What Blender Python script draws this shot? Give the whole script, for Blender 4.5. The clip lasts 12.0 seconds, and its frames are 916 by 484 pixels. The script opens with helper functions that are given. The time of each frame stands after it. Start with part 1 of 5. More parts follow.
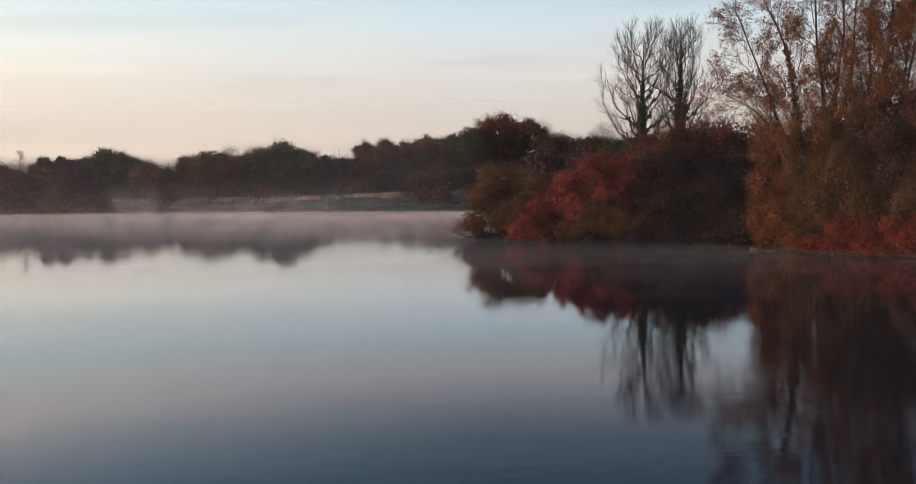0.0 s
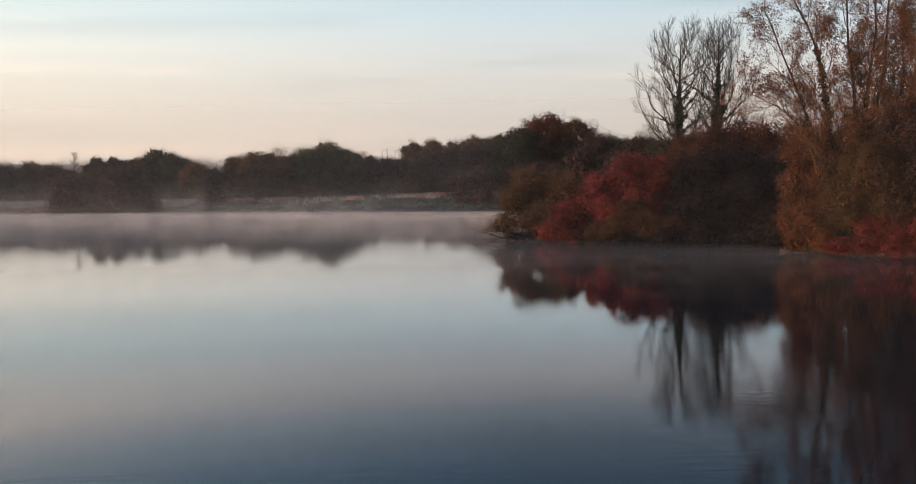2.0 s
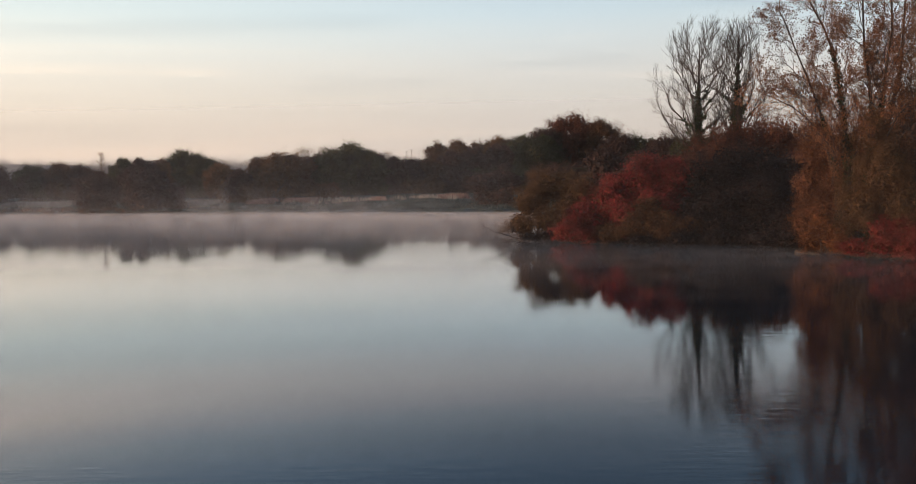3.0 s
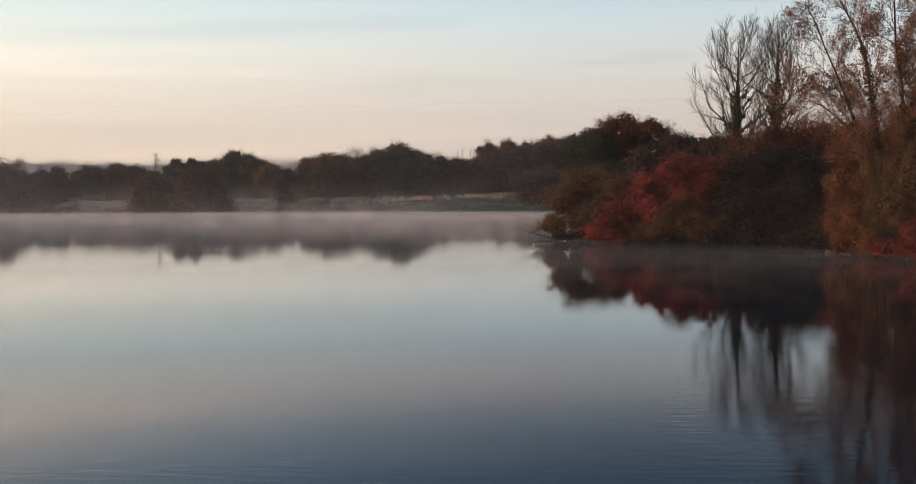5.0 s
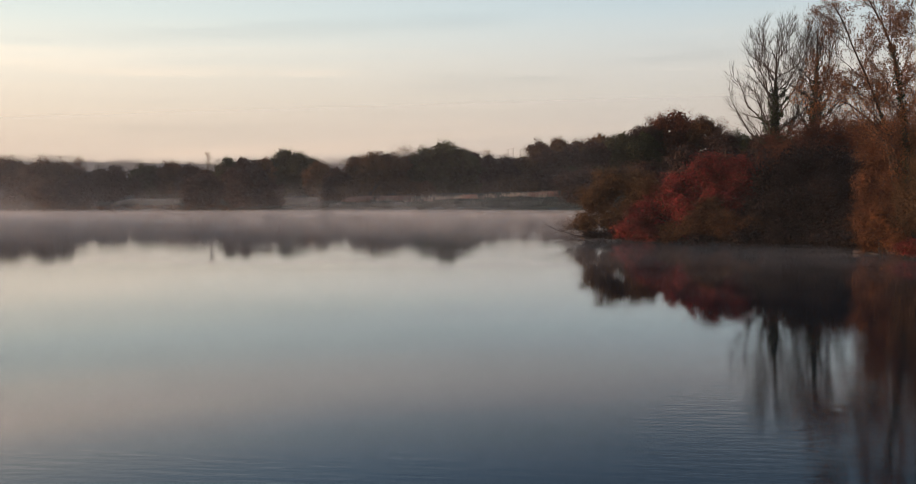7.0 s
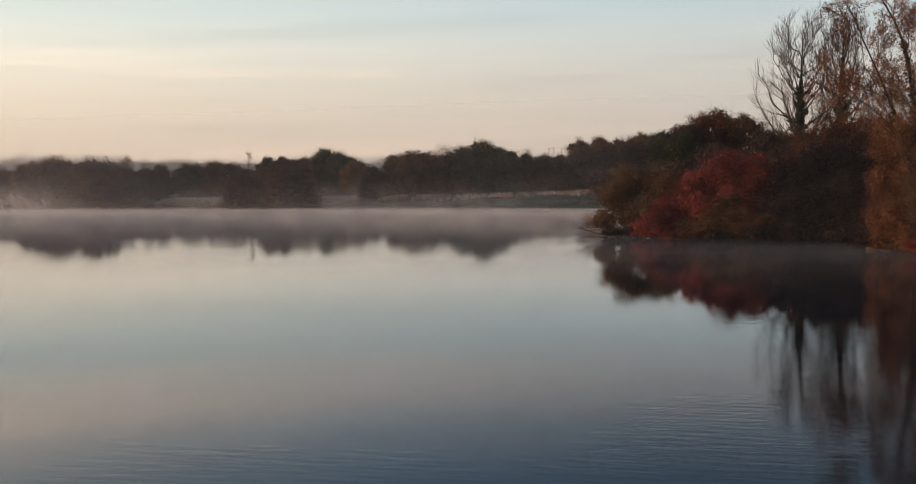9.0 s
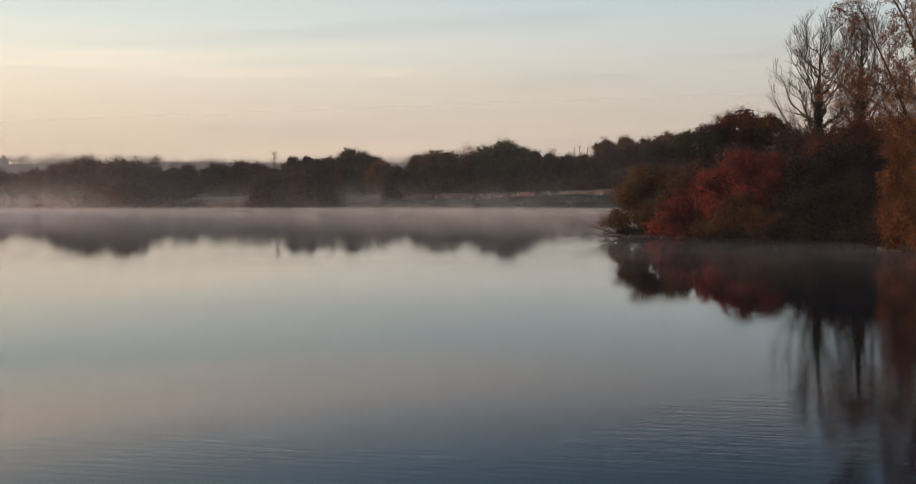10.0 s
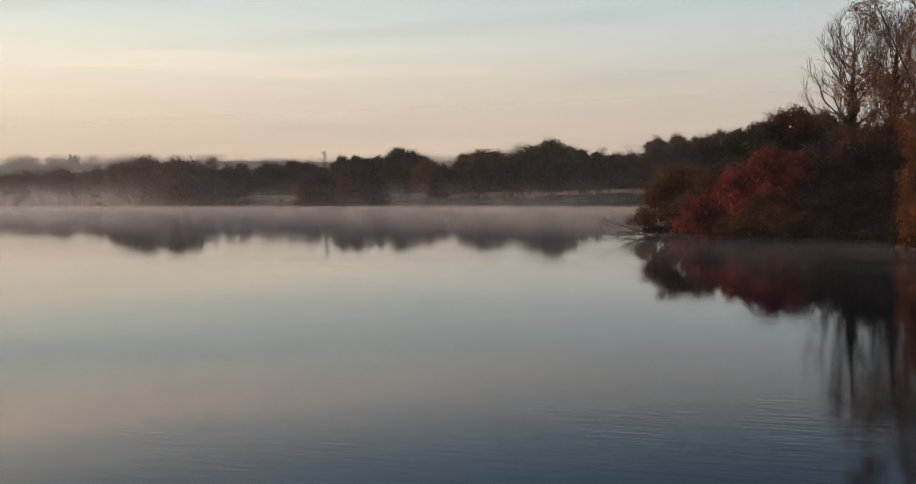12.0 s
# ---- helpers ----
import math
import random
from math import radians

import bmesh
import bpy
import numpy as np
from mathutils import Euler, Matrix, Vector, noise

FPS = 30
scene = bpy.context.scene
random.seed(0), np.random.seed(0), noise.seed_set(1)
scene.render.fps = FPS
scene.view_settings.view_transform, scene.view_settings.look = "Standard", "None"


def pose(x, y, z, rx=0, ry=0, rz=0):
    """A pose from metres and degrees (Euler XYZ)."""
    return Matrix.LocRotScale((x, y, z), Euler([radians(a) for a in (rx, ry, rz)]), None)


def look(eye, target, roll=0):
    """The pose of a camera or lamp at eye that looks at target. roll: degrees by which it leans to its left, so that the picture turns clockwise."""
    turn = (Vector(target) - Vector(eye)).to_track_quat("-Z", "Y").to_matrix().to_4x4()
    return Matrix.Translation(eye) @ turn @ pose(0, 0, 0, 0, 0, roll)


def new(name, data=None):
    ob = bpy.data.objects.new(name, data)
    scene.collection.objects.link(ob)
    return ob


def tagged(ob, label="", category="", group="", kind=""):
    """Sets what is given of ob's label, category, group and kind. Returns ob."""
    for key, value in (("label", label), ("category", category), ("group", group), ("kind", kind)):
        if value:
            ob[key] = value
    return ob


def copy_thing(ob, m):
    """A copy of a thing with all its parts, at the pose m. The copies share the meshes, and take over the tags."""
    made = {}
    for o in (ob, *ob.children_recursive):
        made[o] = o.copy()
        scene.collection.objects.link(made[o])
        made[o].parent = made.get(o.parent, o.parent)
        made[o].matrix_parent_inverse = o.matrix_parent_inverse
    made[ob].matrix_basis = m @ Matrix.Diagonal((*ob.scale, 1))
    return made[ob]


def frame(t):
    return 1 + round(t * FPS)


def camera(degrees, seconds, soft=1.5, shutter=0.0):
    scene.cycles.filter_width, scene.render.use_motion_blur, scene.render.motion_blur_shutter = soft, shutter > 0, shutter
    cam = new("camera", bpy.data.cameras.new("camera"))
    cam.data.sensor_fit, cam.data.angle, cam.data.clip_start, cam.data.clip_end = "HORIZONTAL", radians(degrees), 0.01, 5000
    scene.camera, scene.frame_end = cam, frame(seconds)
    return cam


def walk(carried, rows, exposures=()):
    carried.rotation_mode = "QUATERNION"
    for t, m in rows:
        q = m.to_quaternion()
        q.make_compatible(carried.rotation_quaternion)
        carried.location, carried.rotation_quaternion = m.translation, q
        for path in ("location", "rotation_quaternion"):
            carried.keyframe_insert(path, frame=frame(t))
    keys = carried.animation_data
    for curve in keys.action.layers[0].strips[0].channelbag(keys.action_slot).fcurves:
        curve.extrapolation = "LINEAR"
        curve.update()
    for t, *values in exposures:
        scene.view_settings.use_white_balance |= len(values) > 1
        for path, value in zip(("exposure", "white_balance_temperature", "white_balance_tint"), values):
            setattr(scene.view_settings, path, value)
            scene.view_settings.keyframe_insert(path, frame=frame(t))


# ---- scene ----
cam = camera(50.1, 12.0, soft=0.9)
PATH = [
    (0, (-2.623, -0.112, 6.801), (-2.534, 1.88, 6.647), -1.0),
    (0.5, (-2.06, -0.261, 6.795), (-1.999, 1.732, 6.642), -1.0),
    (1, (-1.549, -0.402, 6.8), (-1.514, 1.592, 6.648), -1.0),
    (1.5, (-1.054, -0.564, 6.809), (-1.047, 1.43, 6.657), -1.0),
    (2, (-0.562, -0.738, 6.84), (-0.583, 1.257, 6.688), -1.0),
    (2.5, (-0.011, -0.899, 6.826), (-0.06, 1.095, 6.676), -1.0),
    (3, (0.546, -1.046, 6.833), (0.468, 0.947, 6.683), -1.0),
    (5, (2.963, -1.8, 6.851), (2.766, 0.185, 6.702), -1.1),
    (5.5, (3.597, -2.065, 6.877), (3.369, -0.083, 6.728), -1.1),
    (6, (4.268, -2.236, 6.897), (4.01, -0.258, 6.748), -1.1),
    (6.5, (4.915, -2.434, 6.881), (4.627, -0.461, 6.731), -1.1),
    (7, (5.568, -2.671, 6.869), (5.253, -0.702, 6.719), -1.1),
    (9, (8.551, -3.708, 6.679), (8.136, -1.758, 6.53), -1.2),
    (9.5, (9.283, -4.024, 6.698), (8.839, -2.08, 6.548), -1.2),
    (10, (10.118, -4.338, 6.666), (9.643, -2.401, 6.517), -1.2),
    (10.5, (10.928, -4.685, 6.665), (10.423, -2.756, 6.516), -1.2),
    (11, (11.79, -4.962, 6.673), (11.255, -3.041, 6.523), -1.1),
    (11.5, (12.727, -5.257, 6.669), (12.161, -3.345, 6.52), -1.2),
    (12, (13.72, -5.575, 6.65), (13.124, -3.671, 6.501), -1.3),
]
walk(cam, [(t, look(eye, target, roll)) for t, eye, target, roll in PATH],
     [(0, 0.14, 6600, 10), (3, 0.09, 6680, 10), (6, 0.0, 6760, 10), (9, -0.13, 6900, 10), (12, -0.24, 6960, 10)])

scene.cycles.transparent_max_bounces = 72      # many thin veils of mist behind one another

# ---------------------------------------------------------------- light
SUN_FROM = Vector((-0.93, -0.37, 0.0)).normalized()      # low sun over the water, behind the walk
SUN_UP = radians(5.0)
sun_data = bpy.data.lights.new("sun", "SUN")
sun_data.energy, sun_data.angle, sun_data.color = 2.8, radians(1.2), (1.0, 0.60, 0.38)
sun = new("sun", sun_data)
sun_dir = Vector((SUN_FROM.x * math.cos(SUN_UP), SUN_FROM.y * math.cos(SUN_UP), math.sin(SUN_UP)))
sun.matrix_world = look(sun_dir * 400, (0, 0, 0))

world = bpy.data.worlds.new("dawn_sky")
scene.world = world
world.use_nodes = True


def nodes_of(tree):
    tree.nodes.clear()

    def add(node, **values):
        n = tree.nodes.new(node)
        for key, value in values.items():
            if key == "op":
                n.operation = value
            elif key == "kind":
                n.data_type = value
            elif key == "blend":
                n.blend_type = value
            else:
                n.inputs[key.replace("_", " ")].default_value = value
        return n

    return add, tree.links.new


def ramp(add, stops, mode="LINEAR"):
    n = add("ShaderNodeValToRGB")
    n.color_ramp.interpolation = mode
    while len(n.color_ramp.elements) < len(stops):
        n.color_ramp.elements.new(0.5)
    for e, (at, colour) in zip(n.color_ramp.elements, stops):
        e.position = at
        e.color = (*colour, 1) if len(colour) == 3 else colour
    return n


def make_sky():
    add, link = nodes_of(world.node_tree)
    sky = add("ShaderNodeTexSky")
    sky.sky_type, sky.sun_disc = "NISHITA", False
    sky.sun_elevation, sky.sun_rotation = SUN_UP, math.atan2(SUN_FROM.x, SUN_FROM.y)
    sky.air_density, sky.dust_density, sky.ozone_density = 1.0, 1.5, 1.5
    coord = add("ShaderNodeTexCoord")
    sep = add("ShaderNodeSeparateXYZ")
    link(coord.outputs["Generated"], sep.inputs[0])
    # a veil of high thin cloud, cream low down and blue-grey above
    veil = ramp(add, [(0.0, (0.93, 0.77, 0.66)), (0.05, (0.93, 0.83, 0.715)), (0.10, (0.89, 0.87, 0.81)), (0.14, (0.77, 0.855, 0.865)), (0.168, (0.63, 0.78, 0.85)),
                      (0.205, (0.84, 0.82, 0.83)), (0.230, (0.78, 0.78, 0.82)), (0.250, (0.59, 0.68, 0.78)), (0.31, (0.23, 0.39, 0.60)), (0.42, (0.13, 0.23, 0.39)), (0.60, (0.14, 0.23, 0.39))], "B_SPLINE")
    link(sep.outputs[2], veil.inputs[0])
    # long flat streaks
    stretch = add("ShaderNodeMapping", Scale=(1.5, 1.5, 34.0))
    link(coord.outputs["Generated"], stretch.inputs[0])
    streak = add("ShaderNodeTexNoise", Scale=1.3, Detail=5.0, Roughness=0.55, Distortion=0.35)
    link(stretch.outputs[0], streak.inputs["Vector"])
    band = ramp(add, [(0.36, (0.97, 0.98, 0.99)), (0.45, (1.05, 1.05, 1.05)), (0.54, (1.05, 1.05, 1.05)), (0.66, (1.16, 1.12, 1.09))])
    link(streak.outputs["Fac"], band.inputs[0])
    veiled = add("ShaderNodeMix", blend="MULTIPLY", kind="RGBA")
    veiled.inputs[0].default_value = 1.0
    link(veil.outputs[0], veiled.inputs[6])
    link(band.outputs[0], veiled.inputs[7])
    # brighter and warmer towards the sun's side
    side = add("ShaderNodeVectorMath", op="DOT_PRODUCT")
    side.inputs[1].default_value = SUN_FROM
    link(coord.outputs["Generated"], side.inputs[0])
    slope = ramp(add, [(0.0, (0.66, 0.71, 0.77)), (0.30, (0.86, 0.89, 0.93)), (0.5, (1.07, 1.04, 1.0)), (0.66, (1.24, 1.15, 1.05)), (1.0, (1.50, 1.27, 1.07))])
    half = add("ShaderNodeMath", op="MULTIPLY_ADD")
    half.inputs[1].default_value = half.inputs[2].default_value = 0.5
    link(side.outputs["Value"], half.inputs[0])
    link(half.outputs[0], slope.inputs[0])
    sided = add("ShaderNodeMix", blend="MULTIPLY", kind="RGBA")
    sided.inputs[0].default_value = 1.0
    link(veiled.outputs[2], sided.inputs[6])
    link(slope.outputs[0], sided.inputs[7])
    # the open blue above the veil deepens more on the side away from the sun
    deep = ramp(add, [(0.15, (0.52,) * 3), (0.30, (0.66,) * 3), (0.46, (0.98,) * 3), (0.66, (1.46, 1.30, 1.17)), (0.80, (1.7, 1.46, 1.24))])
    link(half.outputs[0], deep.inputs[0])
    above = add("ShaderNodeMapRange")
    for i, v in zip((1, 2, 3, 4), (0.16, 0.27, 0.0, 1.0)):
        above.inputs[i].default_value = v
    link(sep.outputs[2], above.inputs[0])
    deeper = add("ShaderNodeMix", blend="MULTIPLY", kind="RGBA")
    link(above.outputs[0], deeper.inputs[0])
    link(sided.outputs[2], deeper.inputs[6])
    link(deep.outputs[0], deeper.inputs[7])
    clear = add("ShaderNodeMix", blend="MULTIPLY", kind="RGBA")
    clear.inputs[0].default_value = 1.0
    clear.inputs[7].default_value = (0.10, 0.10, 0.10, 1)
    link(sky.outputs[0], clear.inputs[6])
    mix = add("ShaderNodeMix", kind="RGBA")
    mix.inputs[0].default_value = 0.92
    link(clear.outputs[2], mix.inputs[6])
    link(deeper.outputs[2], mix.inputs[7])
    back = add("ShaderNodeBackground", Strength=1.0)
    out = add("ShaderNodeOutputWorld")
    link(mix.outputs[2], back.inputs[0])
    link(back.outputs[0], out.inputs[0])


make_sky()


# ---------------------------------------------------------------- materials
def material(name):
    m = bpy.data.materials.new(name)
    m.use_nodes = True
    return m


def leaf_material(name, colours, patch=0.35, glow=0.3, rough=0.55, vary=0.4):
    """Leaves: each one has its own shade, and whole sprays differ a little."""
    m = material(name)
    add, link = nodes_of(m.node_tree)
    geo = add("ShaderNodeNewGeometry")
    shades = ramp(add, [(i / max(1, len(colours) - 1), c) for i, c in enumerate(colours)])
    link(geo.outputs["Random Per Island"], shades.inputs[0])
    coord = add("ShaderNodeTexCoord")
    spots = add("ShaderNodeTexNoise", Scale=patch, Detail=3.0)
    link(coord.outputs["Object"], spots.inputs["Vector"])
    level = add("ShaderNodeMapRange")
    for i, v in zip((1, 2, 3, 4), (0.3, 0.7, 1 - vary, 1 + vary)):
        level.inputs[i].default_value = v
    link(spots.outputs["Fac"], level.inputs[0])
    tone = add("ShaderNodeMix", blend="MULTIPLY", kind="RGBA")
    tone.inputs[0].default_value = 1.0
    link(shades.outputs[0], tone.inputs[6])
    link(level.outputs[0], tone.inputs[7])
    face = add("ShaderNodeBsdfPrincipled", Roughness=rough)
    face.inputs["Specular IOR Level"].default_value = 0.10
    link(tone.outputs[2], face.inputs["Base Color"])
    thin = add("ShaderNodeBsdfTranslucent")
    link(tone.outputs[2], thin.inputs[0])
    both = add("ShaderNodeMixShader")
    both.inputs[0].default_value = glow
    link(face.outputs[0], both.inputs[1])
    link(thin.outputs[0], both.inputs[2])
    out = add("ShaderNodeOutputMaterial")
    link(both.outputs[0], out.inputs[0])
    return m


def rough_material(name, low, high, scale, bump=0.4, rough=0.9, stretch=(1, 1, 1), grain=8.0):
    """Two colours mixed by a coarse and a fine noise, with a relief."""
    m = material(name)
    add, link = nodes_of(m.node_tree)
    coord = add("ShaderNodeTexCoord")
    place = add("ShaderNodeMapping", Scale=stretch)
    link(coord.outputs["Object"], place.inputs[0])
    coarse = add("ShaderNodeTexNoise", Scale=scale, Detail=4.0)
    fine = add("ShaderNodeTexNoise", Scale=scale * grain, Detail=5.0, Roughness=0.65)
    link(place.outputs[0], coarse.inputs["Vector"])
    link(place.outputs[0], fine.inputs["Vector"])
    mean = add("ShaderNodeMath", op="MULTIPLY_ADD")
    mean.inputs[1].default_value = 0.55
    half = add("ShaderNodeMath", op="MULTIPLY")
    half.inputs[1].default_value = 0.45
    link(fine.outputs["Fac"], half.inputs[0])
    link(coarse.outputs["Fac"], mean.inputs[0])
    link(half.outputs[0], mean.inputs[2])
    shades = ramp(add, [(0.33, low), (0.66, high)])
    link(mean.outputs[0], shades.inputs[0])
    relief = add("ShaderNodeBump", Strength=bump, Distance=0.05)
    link(mean.outputs[0], relief.inputs["Height"])
    face = add("ShaderNodeBsdfPrincipled", Roughness=rough)
    link(shades.outputs[0], face.inputs["Base Color"])
    link(relief.outputs[0], face.inputs["Normal"])
    out = add("ShaderNodeOutputMaterial")
    link(face.outputs[0], out.inputs[0])
    return m


def water_material():
    """Still lake water: nearly a mirror, with long low ripples in patches."""
    m = material("lake_water")
    add, link = nodes_of(m.node_tree)
    coord = add("ShaderNodeTexCoord")
    long_map = add("ShaderNodeMapping", Scale=(0.35, 1.0, 1.0))
    link(coord.outputs["Object"], long_map.inputs[0])
    swell = add("ShaderNodeTexNoise", Scale=1.6, Detail=2.0, Roughness=0.45)
    ripple = add("ShaderNodeTexNoise", Scale=5.0, Detail=2.0, Roughness=0.5)
    for n in (swell, ripple):
        link(long_map.outputs[0], n.inputs["Vector"])
    bands = add("ShaderNodeMapping", Scale=(0.35, 1.3, 1.0), Location=(3.0, 1.0, 0))
    link(coord.outputs["Object"], bands.inputs[0])
    patch = add("ShaderNodeTexNoise", Scale=0.06, Detail=3.0)
    link(bands.outputs[0], patch.inputs["Vector"])
    ruffled = add("ShaderNodeMapRange")
    for i, v in zip((1, 2, 3, 4), (0.46, 0.66, 0.14, 0.5)):
        ruffled.inputs[i].default_value = v
    link(patch.outputs["Fac"], ruffled.inputs[0])
    # a light breeze has ruffled the water before the willow and in one long band
    sep = add("ShaderNodeSeparateXYZ")
    link(coord.outputs["Object"], sep.inputs[0])

    def between(axis, a0, a1, b0, b1):
        up, down = add("ShaderNodeMapRange"), add("ShaderNodeMapRange")
        for n, ends in ((up, (a0, a1, 0.0, 1.0)), (down, (b0, b1, 1.0, 0.0))):
            n.interpolation_type = "SMOOTHSTEP"
            for i, v in zip((1, 2, 3, 4), ends):
                n.inputs[i].default_value = v
            link(sep.outputs[axis], n.inputs[0])
        return joined("MULTIPLY", up, down)

    def joined(how, a, b):
        n = add("ShaderNodeMath", op=how)
        link(a.outputs[0], n.inputs[0])
        link(b.outputs[0], n.inputs[1])
        return n

    gust = joined("MULTIPLY", between(0, 0.0, 9.0, 60.0, 70.0), between(1, 14.0, 19.0, 30.0, 48.0))
    band = between(1, 18.5, 20.5, 21.0, 23.0)
    faint = add("ShaderNodeValue")
    faint.outputs[0].default_value = 0.26
    band = joined("MULTIPLY", band, faint)
    some = add("ShaderNodeValue")
    some.outputs[0].default_value = 0.62
    gust = joined("MULTIPLY", gust, some)
    cats_paw = joined("MULTIPLY", between(0, -8.0, 3.0, 80.0, 90.0), between(1, -60.0, -50.0, 19.0, 23.5))
    more = add("ShaderNodeValue")
    more.outputs[0].default_value = 0.24
    gust = joined("MAXIMUM", gust, joined("MULTIPLY", cats_paw, more))
    ruffled = joined("MAXIMUM", ruffled, joined("MAXIMUM", gust, band))
    crest_map = add("ShaderNodeMapping", Scale=(0.14, 1.0, 1.0))
    link(coord.outputs["Object"], crest_map.inputs[0])
    crest = add("ShaderNodeTexNoise", Scale=4.2, Detail=2.0, Roughness=0.5)
    link(crest_map.outputs[0], crest.inputs["Vector"])
    fine = joined("MULTIPLY", joined("ADD", joined("ADD", crest, crest), ripple), ruffled)
    scaled = add("ShaderNodeMath", op="MULTIPLY")
    scaled.inputs[1].default_value = 0.55
    link(fine.outputs[0], scaled.inputs[0])
    total = add("ShaderNodeMath", op="MULTIPLY_ADD")
    total.inputs[1].default_value = 0.20
    link(swell.outputs["Fac"], total.inputs[0])
    link(scaled.outputs[0], total.inputs[2])
    relief = add("ShaderNodeBump", Strength=1.0, Distance=0.006)
    link(total.outputs[0], relief.inputs["Height"])
    face = add("ShaderNodeBsdfPrincipled", Roughness=0.015, IOR=1.333)
    face.inputs["Base Color"].default_value = (0.010, 0.018, 0.024, 1)
    link(relief.outputs[0], face.inputs["Normal"])
    # extra mirror layer that brightens reflections beyond what water gives
    mirror_boost = add("ShaderNodeBsdfAnisotropic", Color=(1, 1, 1, 1), Roughness=0.015)
    link(relief.outputs[0], mirror_boost.inputs["Normal"])
    both = add("ShaderNodeMixShader")
    link(face.outputs[0], both.inputs[1])
    link(mirror_boost.outputs[0], both.inputs[2])
    # further out the breeze leaves a fine ruffle all over the lake
    open_lake = add("ShaderNodeMapRange")
    open_lake.interpolation_type = "SMOOTHSTEP"
    for i, v in zip((1, 2, 3, 4), (34.0, 66.0, 0.015, 0.040)):
        open_lake.inputs[i].default_value = v
    link(sep.outputs[1], open_lake.inputs[0])
    # the extra mirror grows with distance to brighten the far water
    boost_by_distance = add("ShaderNodeMapRange")
    boost_by_distance.interpolation_type = "SMOOTHSTEP"
    for i, v in zip((1, 2, 3, 4), (22.0, 62.0, 0.05, 0.32)):
        boost_by_distance.inputs[i].default_value = v
    link(sep.outputs[1], boost_by_distance.inputs[0])
    link(boost_by_distance.outputs[0], both.inputs[0])
    link(open_lake.outputs[0], face.inputs["Roughness"])
    link(open_lake.outputs[0], mirror_boost.inputs["Roughness"])
    out = add("ShaderNodeOutputMaterial")
    link(both.outputs[0], out.inputs[0])
    return m


def mist_material(name, thick, top, streak, seed, cover=(0.35, 0.75), lifted=False, x0=0.0, x1=1.0):
    """Thin drifting vapour: densest on the water, torn into upright wisps above."""
    m = material(name)
    add, link = nodes_of(m.node_tree)
    coord = add("ShaderNodeTexCoord")
    sep = add("ShaderNodeSeparateXYZ")
    link(coord.outputs["Object"], sep.inputs[0])
    place = add("ShaderNodeMapping", Scale=streak, Location=(seed, seed * 0.7, 0))
    link(coord.outputs["Object"], place.inputs[0])
    wisp = add("ShaderNodeTexNoise", Scale=1.0, Detail=4.0, Roughness=0.5, Distortion=0.6)
    link(place.outputs[0], wisp.inputs["Vector"])
    torn = add("ShaderNodeMapRange")
    for i, v in zip((1, 2, 3, 4), (*cover, 0.15, 1.0)):
        torn.inputs[i].default_value = v
    link(wisp.outputs["Fac"], torn.inputs[0])
    height = add("ShaderNodeMapRange")
    height.interpolation_type = "SMOOTHERSTEP"
    for i, v in zip((1, 2, 3, 4), (0.0, top, 1.0, 0.0)):
        height.inputs[i].default_value = v
    link(sep.outputs[2], height.inputs[0])
    fall = add("ShaderNodeMath", op="POWER")
    fall.inputs[1].default_value = 1.7
    link(height.outputs[0], fall.inputs[0])
    amount = add("ShaderNodeMath", op="MULTIPLY")
    link(fall.outputs[0], amount.inputs[0])
    link(torn.outputs[0], amount.inputs[1])
    alpha = add("ShaderNodeMath", op="MULTIPLY")
    alpha.inputs[1].default_value = thick
    link(amount.outputs[0], alpha.inputs[0])
    if lifted:      # vapour that thins out again right above the water
        fall.inputs[1].default_value = 1.0
        base = add("ShaderNodeMapRange")
        base.interpolation_type = "SMOOTHSTEP"
        for i, v in zip((1, 2, 3, 4), (0.02, min(0.62 * top, 2.6), 0.0, 1.0)):
            base.inputs[i].default_value = v
        link(sep.outputs[2], base.inputs[0])
        thin = add("ShaderNodeMath", op="MULTIPLY")
        link(alpha.outputs[0], thin.inputs[0])
        link(base.outputs[0], thin.inputs[1])
        alpha = thin
    for edge, way in ((x0, 1), (x1, -1)):      # no hard ends
        fade = add("ShaderNodeMapRange")
        fade.interpolation_type = "SMOOTHSTEP"
        soft = min(60.0 if x1 < -30 else 14.0, 0.4 * (x1 - x0))
        for i, v in zip((1, 2, 3, 4), (edge, edge + way * soft, 0.0, 1.0)):
            fade.inputs[i].default_value = v
        link(sep.outputs[0], fade.inputs[0])
        less = add("ShaderNodeMath", op="MULTIPLY")
        link(alpha.outputs[0], less.inputs[0])
        link(fade.outputs[0], less.inputs[1])
        alpha = less
    clear = add("ShaderNodeBsdfTransparent")
    white = add("ShaderNodeBsdfDiffuse", Color=(0.92, 0.90, 0.90, 1))
    past = add("ShaderNodeBsdfTranslucent", Color=(0.92, 0.90, 0.90, 1))
    both = add("ShaderNodeMixShader")
    link(white.outputs[0], both.inputs[1])
    link(past.outputs[0], both.inputs[2])
    mix = add("ShaderNodeMixShader")
    link(alpha.outputs[0], mix.inputs[0])
    link(clear.outputs[0], mix.inputs[1])
    link(both.outputs[0], mix.inputs[2])
    out = add("ShaderNodeOutputMaterial")
    link(mix.outputs[0], out.inputs[0])
    return m


